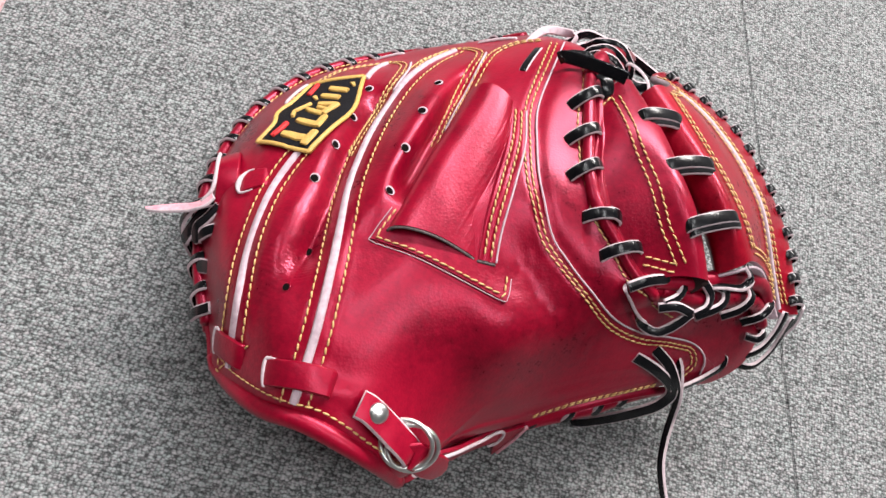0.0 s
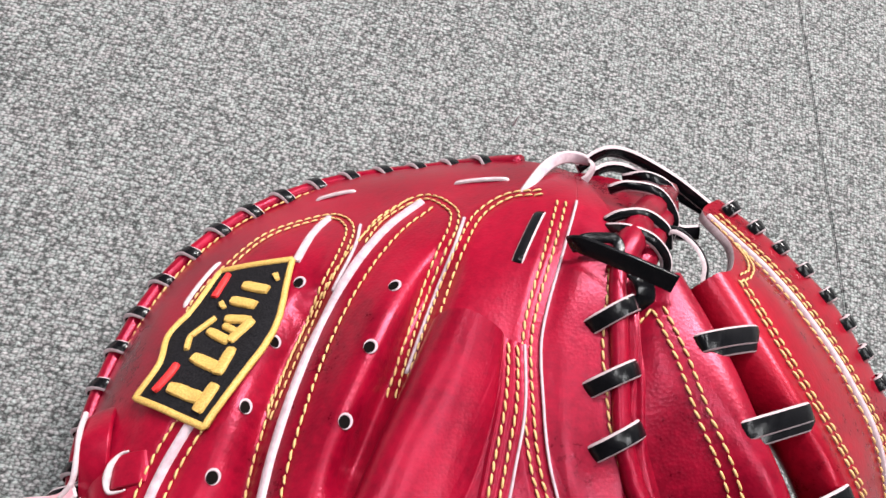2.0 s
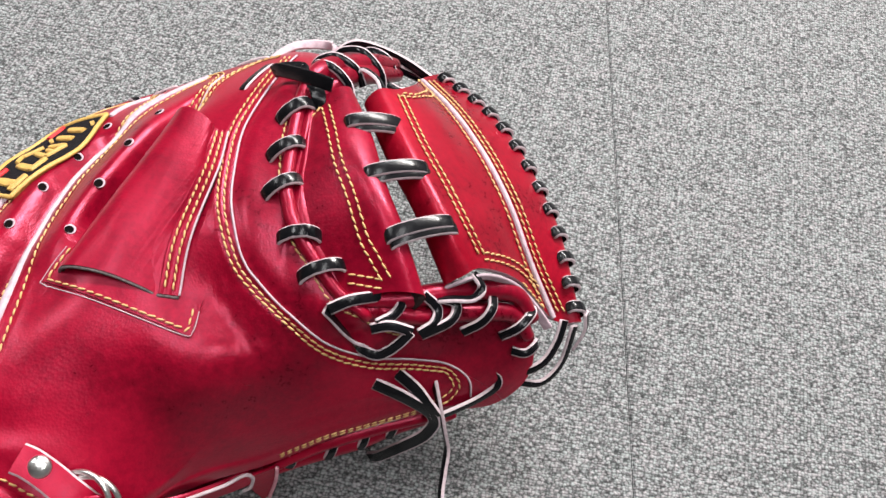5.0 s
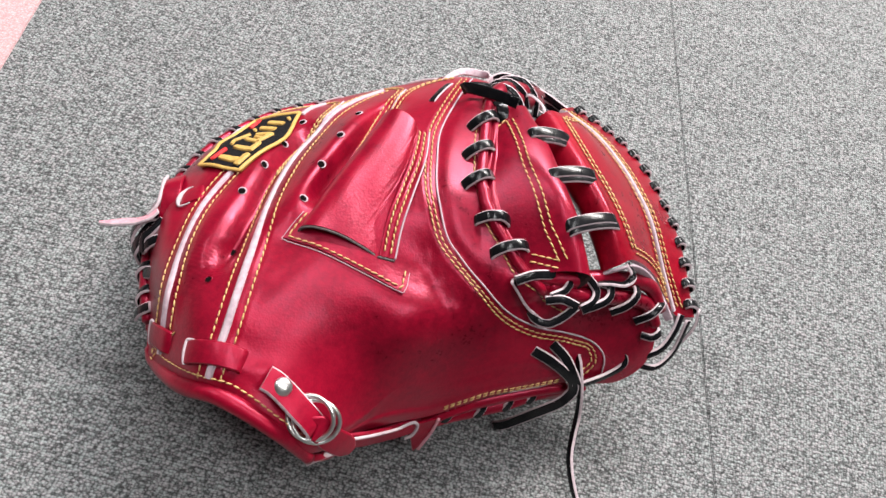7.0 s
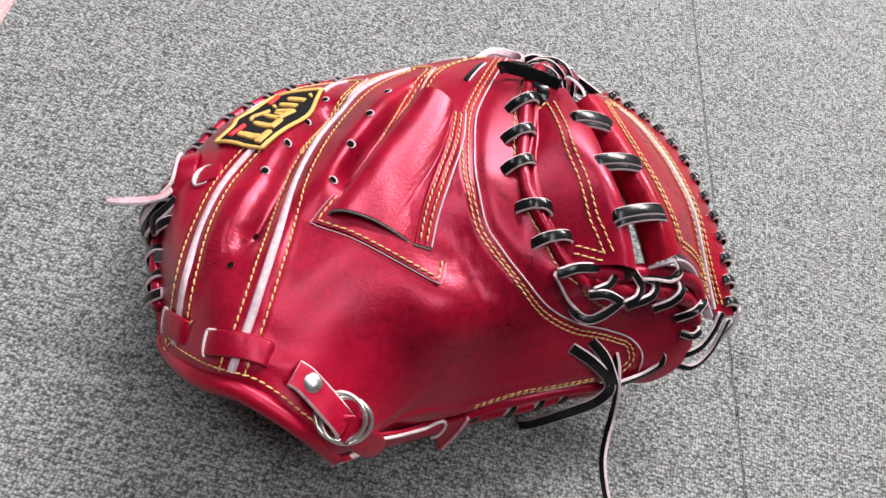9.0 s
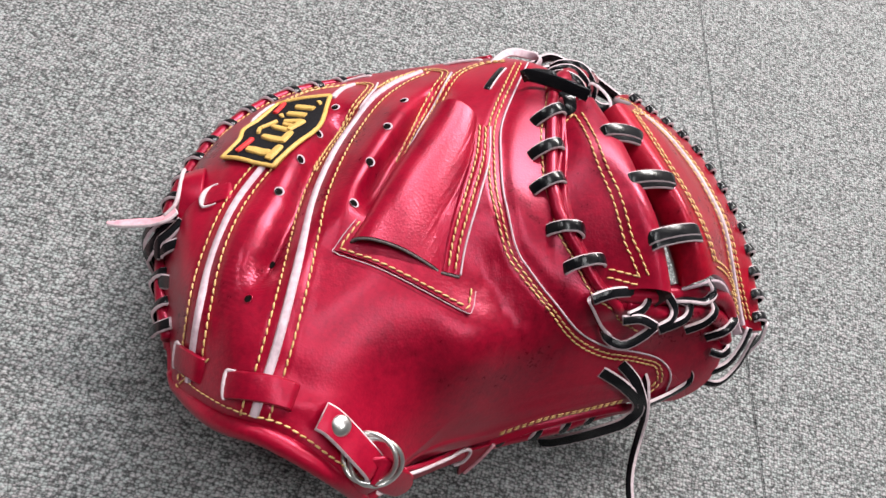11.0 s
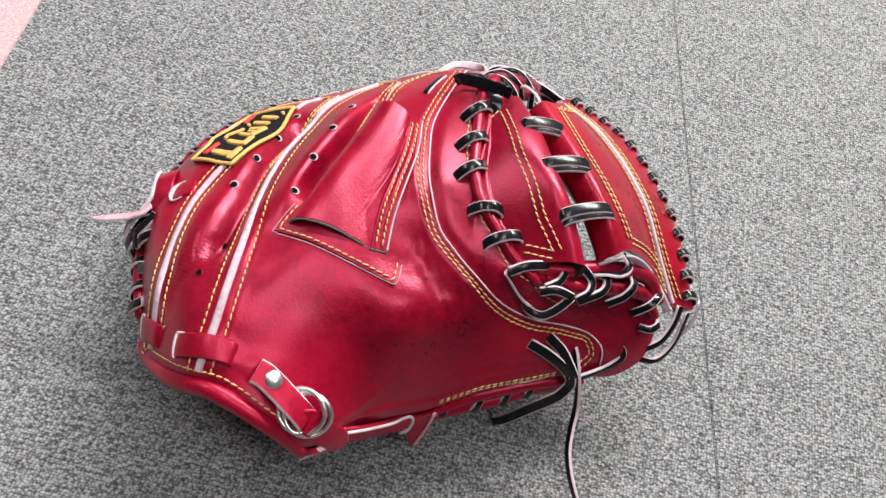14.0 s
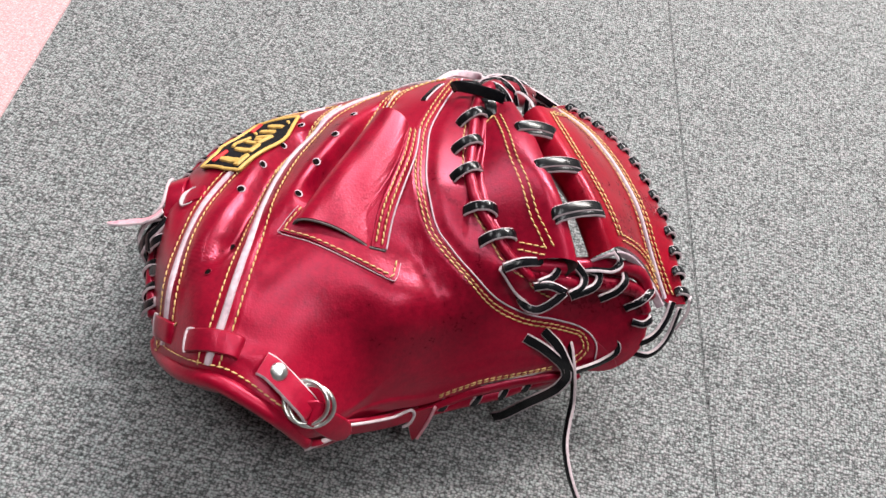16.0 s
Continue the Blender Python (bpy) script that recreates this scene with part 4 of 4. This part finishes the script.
TAB = [[(.0862, -.0850, .0470), (.0872, -.0872, .0320), (.0910, -.0878, .0150)], [(.0925, -.0822, .0470), (.0928, -.0848, .0320), (.0922, -.0868, .0155)], [(.0985, -.0795, .0480), (.0968, -.0822, .0330), (.0932, -.0860, .0165)]]
tab, _ = sheet(TAB, 20, 12, 0.0018, [RED, RED], "strap", "crimson leather tab hanging over the carpet")
part("edge", tube([(.0990, -.0798, .0480), (.0973, -.0826, .0330), (.0936, -.0864, .0160)], 0.0010, FLESH, 6, 24), tab, "pink suede edge")
strap([(.0500, -.1080, .0590), (.0458, -.1115, .0600), (.0400, -.1152, .0600), (.0344, -.1188, .0604)], (.2, -.5, .8), 0.0030, 0.0018, "pale lace end under the wrist", 20, (RAW, RAW))

# ---- little finger loop and knot at the side ----
loop_strap = strap([(-.0655, .0225, .0745), (-.0660, .0195, .0800), (-.0650, .0120, .0855), (-.0640, .0030, .0850), (-.0635, -.0060, .0800), (-.0620, -.0130, .0740)], (-.35, .1, .93), 0.0105, 0.0016, "crimson leather side loop with pale edge", 44, (RED, RED))
part("edge", tube([(-.0712, .0205, .0785), (-.0705, .0135, .0838), (-.0697, .0050, .0842), (-.0700, -.0020, .0825), (-.0735, -.0070, .0790)], 0.0010, RAW, 8, 50), loop_strap, "pale raw edge")
part("strap", ribbon([(-.0690, -.0040, .0815), (-.0730, -.0075, .0788), (-.0780, -.0090, .0755), (-.0840, -.0095, .0732), (-.0920, -.0108, .0715), (-.0985, -.0120, .0708)], (.0, .45, .9), 0.0068, 0.0016, [FLESH, RAW], 50, widths=[0.7, 1, 1, 0.95, 0.8, 0.3]), mitt, "pink suede tail of the side loop")
got = [on(x, y, h) for x, y, h in ((-.0575, .0010, -.001), (-.0560, .0012, .0005), (-.0515, .0023, .0006), (-.0475, .0032, .0002), (-.0450, .0038, -.001))]
inset = part("strap", ribbon([g[0] for g in got], [g[1] for g in got], 0.0106, 0.0012, [RED, RED], 24), mitt, "crimson leather strap let into a slit")
got = [on(x, y, 0.0012)[0] for x, y in ((-.0520, .0078), (-.0548, .0066), (-.0572, .0030), (-.0576, -.0015), (-.0562, -.0048), (-.0525, -.0046), (-.0505, -.0040))]
part("edge", tube(got, [0.0003, 0.0007, 0.0013, 0.0014, 0.0008, 0.0005, 0.0003], RAW, 8, 40), inset, "pale slit edge")
for pts, nn, w in (([(-.0660, -.0020, .0760), (-.0700, -.0050, .0745), (-.0745, -.0115, .0700), (-.0785, -.0175, .0635), (-.0800, -.0190, .0590)], (-.6, -.35, .7), .0066),
                   ([(-.0640, -.0040, .0770), (-.0710, -.0050, .0765), (-.0775, -.0070, .0725), (-.0822, -.0118, .0640), (-.0815, -.0155, .0540), (-.0785, -.0175, .0430), (-.0750, -.0200, .0370)], (-.85, -.2, .5), .0056),
                   ([(-.0655, -.0075, .0790), (-.0700, -.0130, .0750), (-.0740, -.0165, .0705), (-.0735, -.0215, .0650)], (-.5, -.4, .75), .0050),
                   ([(-.0615, -.0165, .0760), (-.0675, -.0180, .0735), (-.0725, -.0195, .0680), (-.0750, -.0190, .0620)], (-.4, -.5, .8), .0052),
                   ([(-.0575, -.0355, .0690), (-.0610, -.0350, .0690), (-.0680, -.0320, .0625), (-.0735, -.0285, .0530), (-.0735, -.0270, .0440)], (-.6, -.35, .7), .0070),
                   ([(-.0600, -.0530, .0660), (-.0660, -.0540, .0600), (-.0690, -.0535, .0520)], (-.7, -.3, .6), .0056)):
    lace(pts, nn, w)

# ---- finger tip beside the web, with its rolled edges ----
TIP = [[(.096, .073, .1345), (.099, .092, .1240), (.095, .115, .1035), (.086, .130, .0880)], [(.1035, .083, .1300), (.1090, .099, .1185), (.1090, .117, .1010), (.1050, .130, .0890)],
       [(.1090, .086, .1260), (.1180, .103, .1140), (.1250, .116, .1030), (.1260, .125, .0940)], [(.1110, .086, .1180), (.1220, .104, .1050), (.1300, .117, .0950), (.1320, .123, .0880)]]
sheet(TIP, 40, 30, 0.003, [RED, FELT], "finger_tip_panel", "crimson leather finger tip beside the web")
for pts, r in (([(.0945, .070, .1360), (.1010, .083, .1340), (.1120, .099, .1215), (.1240, .112, .1100), (.1320, .1205, .1010)], 0.0052), ([(.0995, .0650, .1290), (.1060, .0770, .1300), (.1110, .087, .1265), (.1215, .102, .1130), (.1310, .1140, .1010), (.1335, .1190, .0950)], 0.0050)):
    part("binding_roll", tube(pts, [r * 0.8, r, r, r, r * 0.7], RED, 12, 40), mitt, "rolled crimson leather binding")
for pts, nn, w in (([(.0950, .0915, .1265), (.0985, .0925, .1308), (.1060, .0925, .1335), (.1150, .0900, .1292), (.1190, .0860, .1220)], (-.1, -.5, .9), .0040),
                   ([(.0945, .0885, .1275), (.0985, .0850, .1358), (.1060, .0815, .1378), (.1130, .0775, .1325), (.1150, .0730, .1260)], (-.1, -.4, .9), .0040),
                   ([(.1020, .1110, .1130), (.1070, .1110, .1182), (.1170, .1080, .1215), (.1260, .1020, .1150), (.1280, .0970, .1060)], (.1, -.5, .9), .0040),
                   ([(.1130, .1230, .1010), (.1190, .1210, .1090), (.1280, .1170, .1090), (.1330, .1120, .1010)], (.2, -.4, .9), .0044),
                   ([(.1140, .0900, .1260), (.1190, .0905, .1290), (.1255, .0860, .1290), (.1290, .0790, .1290), (.1290, .0720, .1270)], (.7, .2, .7), .0042),
                   ([(.1290, .1060, .1010), (.1360, .1040, .0990), (.1440, .1050, .0990)], (.0, -.6, .8), .0060),
                   ([(.0980, .1310, .0900), (.1080, .1380, .0940), (.1210, .1400, .0905), (.1370, .1315, .0920), (.1511, .1194, .0942), (.1580, .1130, .0960)], (.1, -.85, .45), .0052),
                   ([(.1020, .1280, .0900), (.1120, .1340, .0900), (.1250, .1350, .0860), (.1400, .1270, .0880), (.1540, .1160, .0930)], (.1, -.85, .45), .0045)):
    lace(pts, nn, w)
for pts, nn, w in (([(.0790, .0778, .1345), (.0812, .0768, .1375), (.0880, .0730, .1412), (.0950, .0690, .1445), (.1020, .0655, .1466), (.1080, .0628, .1476)], (-.25, -.72, .62), .0062),
                   ([(.0795, .0772, .1362), (.0830, .0790, .1378), (.0880, .0797, .1385), (.0925, .0795, .1390), (.0937, .0760, .1398), (.0925, .0725, .1400)], (-.1, -.45, .9), .0036),
                   ([(.0985, .0690, .1400), (.1005, .0655, .1412), (.1020, .0610, .1395), (.1010, .0570, .1360)], (.1, -.3, .9), .0066)):
    part("lace", ribbon(pts, nn, w, 0.0013, [BLACK, BLACK], 36), mitt, "black crinkled leather tie")
part("lace", ribbon([(.0690, .1040, .1060), (.0704, .1075, .1092), (.0785, .1195, .1068), (.0865, .1280, .1012), (.0935, .1312, .0985), (.1000, .1275, .1018), (.0988, .1225, .1000), (.0960, .1205, .0980)], [(-.3, -.3, 1), (-.3, -.4, .9), (-.2, -.5, .8), (.0, -.6, .8), (.3, -.6, .6), (.7, -.5, .4), (.6, -.3, .6), (.3, -.2, 1)], 0.0048, 0.0014, [WELT, RAW], 60, widths=[0.6, 0.9, 1, 1, 0.9, 0.75, 0.7, 0.6]), mitt, "pale side of a looped leather lace")

# ---- thumb tip: rolled edges, laces and ties ----
for pts, r in (([(.1260, -.0260, .1210), (.1480, -.0215, .1175), (.1720, -.0135, .1140), (.1960, -.0075, .1050), (.2080, -.0140, .0930)], 0.0046), ([(.1380, -.0270, .1160), (.1560, -.0255, .1110), (.1760, -.0195, .1060), (.1970, -.0145, .0980), (.2070, -.0210, .0880)], 0.0044)):
    part("binding_roll", tube(pts, [r * 0.7, r, r, r, r * 0.7], RED, 12, 50), mitt, "rolled crimson leather binding")
UPWARD, FACING = (-.1, -.6, .8), (.05, -.95, .3)
for pts, nn, w in (([(.1168, -.0330, .1235), (.1200, -.0348, .1200), (.1265, -.0385, .1130), (.1338, -.0420, .1066), (.1405, -.0436, .1070), (.1470, -.0404, .1105), (.1525, -.0355, .1155)], [(-.9, .1, -.1), (-.9, .0, .0), (-.8, -.1, .1), (-.45, -.3, .7), (.0, -.4, .9), (.1, -.4, .9), (.1, -.5, .8)], .0046),
                   ([(.1360, -.0362, .1165), (.1440, -.0350, .1185), (.1530, -.0352, .1150)], (0, -.6, .8), .0046),
                   ([(.1185, -.0325, .1235), (.1270, -.0285, .1255), (.1385, -.0238, .1225)], UPWARD, .0050),
                   ([(.1425, -.0205, .1200), (.1474, -.0243, .1200), (.1450, -.0300, .1192), (.1384, -.0345, .1180)], (.3, -.6, .7), .0044),
                   ([(.1561, -.0205, .1215), (.1628, -.0240, .1160), (.1620, -.0300, .1140), (.1562, -.0342, .1115)], (.3, -.6, .7), .0044),
                   ([(.1762, -.0100, .1250), (.1805, -.0150, .1220), (.1770, -.0192, .1195), (.1690, -.0200, .1190), (.1625, -.0205, .1175)], (.1, .5, .85), .0042),
                   ([(.1632, -.0190, .1165), (.1705, -.0212, .1165), (.1690, -.0280, .1140), (.1570, -.0347, .1108)], (.3, -.6, .7), .0044),
                   ([(.1870, -.0120, .1100), (.1865, -.0200, .1125), (.1825, -.0250, .1085), (.1750, -.0280, .1032)], (.2, -.6, .75), .0044),
                   ([(.1935, -.0230, .0910), (.2005, -.0210, .0980), (.2060, -.0140, .0990), (.2070, -.0080, .0930)], (-.2, -.5, .8), .0044),
                   ([(.2000, -.0265, .0840), (.2060, -.0275, .0850), (.2110, -.0230, .0840), (.2120, -.0180, .0780)], (.0, -.6, .8), .0042),
                   ([(.1985, -.0300, .0715), (.2020, -.0300, .0690), (.2100, -.0295, .0680), (.2180, -.0250, .0715), (.2228, -.0170, .0780), (.2245, -.0090, .0850)], (.35, -.7, .6), .0046),
                   ([(.2080, -.0330, .0610), (.2190, -.0315, .0600), (.2275, -.0225, .0660), (.2300, -.0100, .0820)], (.5, -.7, .5), .0040),
                   ([(.2350, -.0040, .0850), (.2365, -.0090, .0760), (.2330, -.0150, .0660)], (.9, -.3, .2), .0044),
                   ([(.1880, -.0345, .0740), (.1945, -.0340, .0715), (.1960, -.0380, .0670), (.1889, -.0435, .0640), (.1790, -.0495, .0640), (.1700, -.0545, .0650)], FACING, .0046),
                   ([(.1392, -.0486, .0855), (.1514, -.0516, .0815), (.1640, -.0545, .0725), (.1680, -.0568, .0650), (.1668, -.0590, .0600), (.1630, -.0615, .0530), (.1520, -.0635, .0360), (.1440, -.0615, .0120), (.1398, -.0596, .0024)], (-.3, -.7, .7), .0060),
                   ([(.1488, -.0432, .0868), (.1574, -.0482, .0830), (.1640, -.0530, .0760), (.1685, -.0555, .0690)], (-.2, -.6, .8), .0058),
                   ([(.1655, -.0400, .0755), (.1672, -.0465, .0760), (.1720, -.0575, .0645), (.1758, -.0640, .0495), (.1755, -.0740, .0420), (.1755, -.0860, .0370), (.1805, -.1010, .0300), (.1920, -.1160, .0180), (.2080, -.1300, .0060), (.2300, -.1440, .0030)], (-.9, -.25, .35), .0046)):
    lace(pts, nn, w)
notch = [(.1640, -.0160, .1180), (.1720, -.0140, .1235), (.1800, -.0100, .1225), (.1900, -.0065, .1140), (.1990, -.0055, .1040), (.2090, -.0090, .0930), (.2165, -.0140, .0850)]
part("edge", ribbon(notch, (.2, -.9, -.1), 0.0046, 0.0012, [WELT, WELT], 60, widths=[0.4, 0.8, 1, 1, 1, 1]), web_outer, "pale suede underside of the web's edge")
part("lace", tube([(.1149, -.0705, .0480), (.1264, -.0652, .0520), (.1377, -.0603, .0550), (.1494, -.0552, .0570), (.1625, -.0498, .0600)], [0.0005, 0.0009, 0.0010, 0.0010, 0.0009], RAW, 8, 50), mitt, "pale lace along the lower edge")
for up in (0.0014, 0.0034):
    q = spline([(.1000, -.0775, .0520), (.1125, -.0720, .0575), (.1225, -.0680, .0612), (.1430, -.0605, .0622), (.1590, -.0540, .0630)], 110) + np.array([0, 0, up])
    hits = [BODY.find_nearest(Vector(v)) for v in q]
    nn = np.array([h[1] if h[1].y < 0 else -h[1] for h in hits])
    part("stitching", stitch_row(np.array([h[0] for h in hits]) + nn * 0.0002, nn, THREAD, long=0.0030, wide=0.00040), mitt, "yellow thread stitching")
UNDER = [(.0918, -.0778, .0340), (.1061, -.0723, .0370), (.1204, -.0677, .0410), (.1350, -.0627, .0440), (.1497, -.0557, .0470), (.1683, -.0484, .0490)]
part("rim_binding", tube(UNDER, 0.0042, RED, 8, 50), mitt, "rolled crimson leather palm rim")
for x, y, z in ((.1048, -.0720, .0440), (.1224, -.0668, .0465), (.1368, -.0615, .0485), (.1496, -.0557, .0510)):
    lace([(x + .0010, y + .0010, z + .0020), (x, y - .0030, z - .0005), (x - .0016, y - .0048, z - .0050), (x - .0022, y - .0030, z - .0100)], (.1, -.9, .2), 0.0046)
# a loose thread on the carpet
thread = part("thread_end", tube([(0.0942, 0.2031, 0.001), (0.0945, 0.2031, 0.004), (0.0944, 0.2031, 0.0075), (0.0948, 0.2031, 0.011)], [0.0007, 0.0006, 0.0005, 0.0002], RAW, 6, 20), None)
tagged(thread, "short pale thread sticking up from the carpet", "thread")
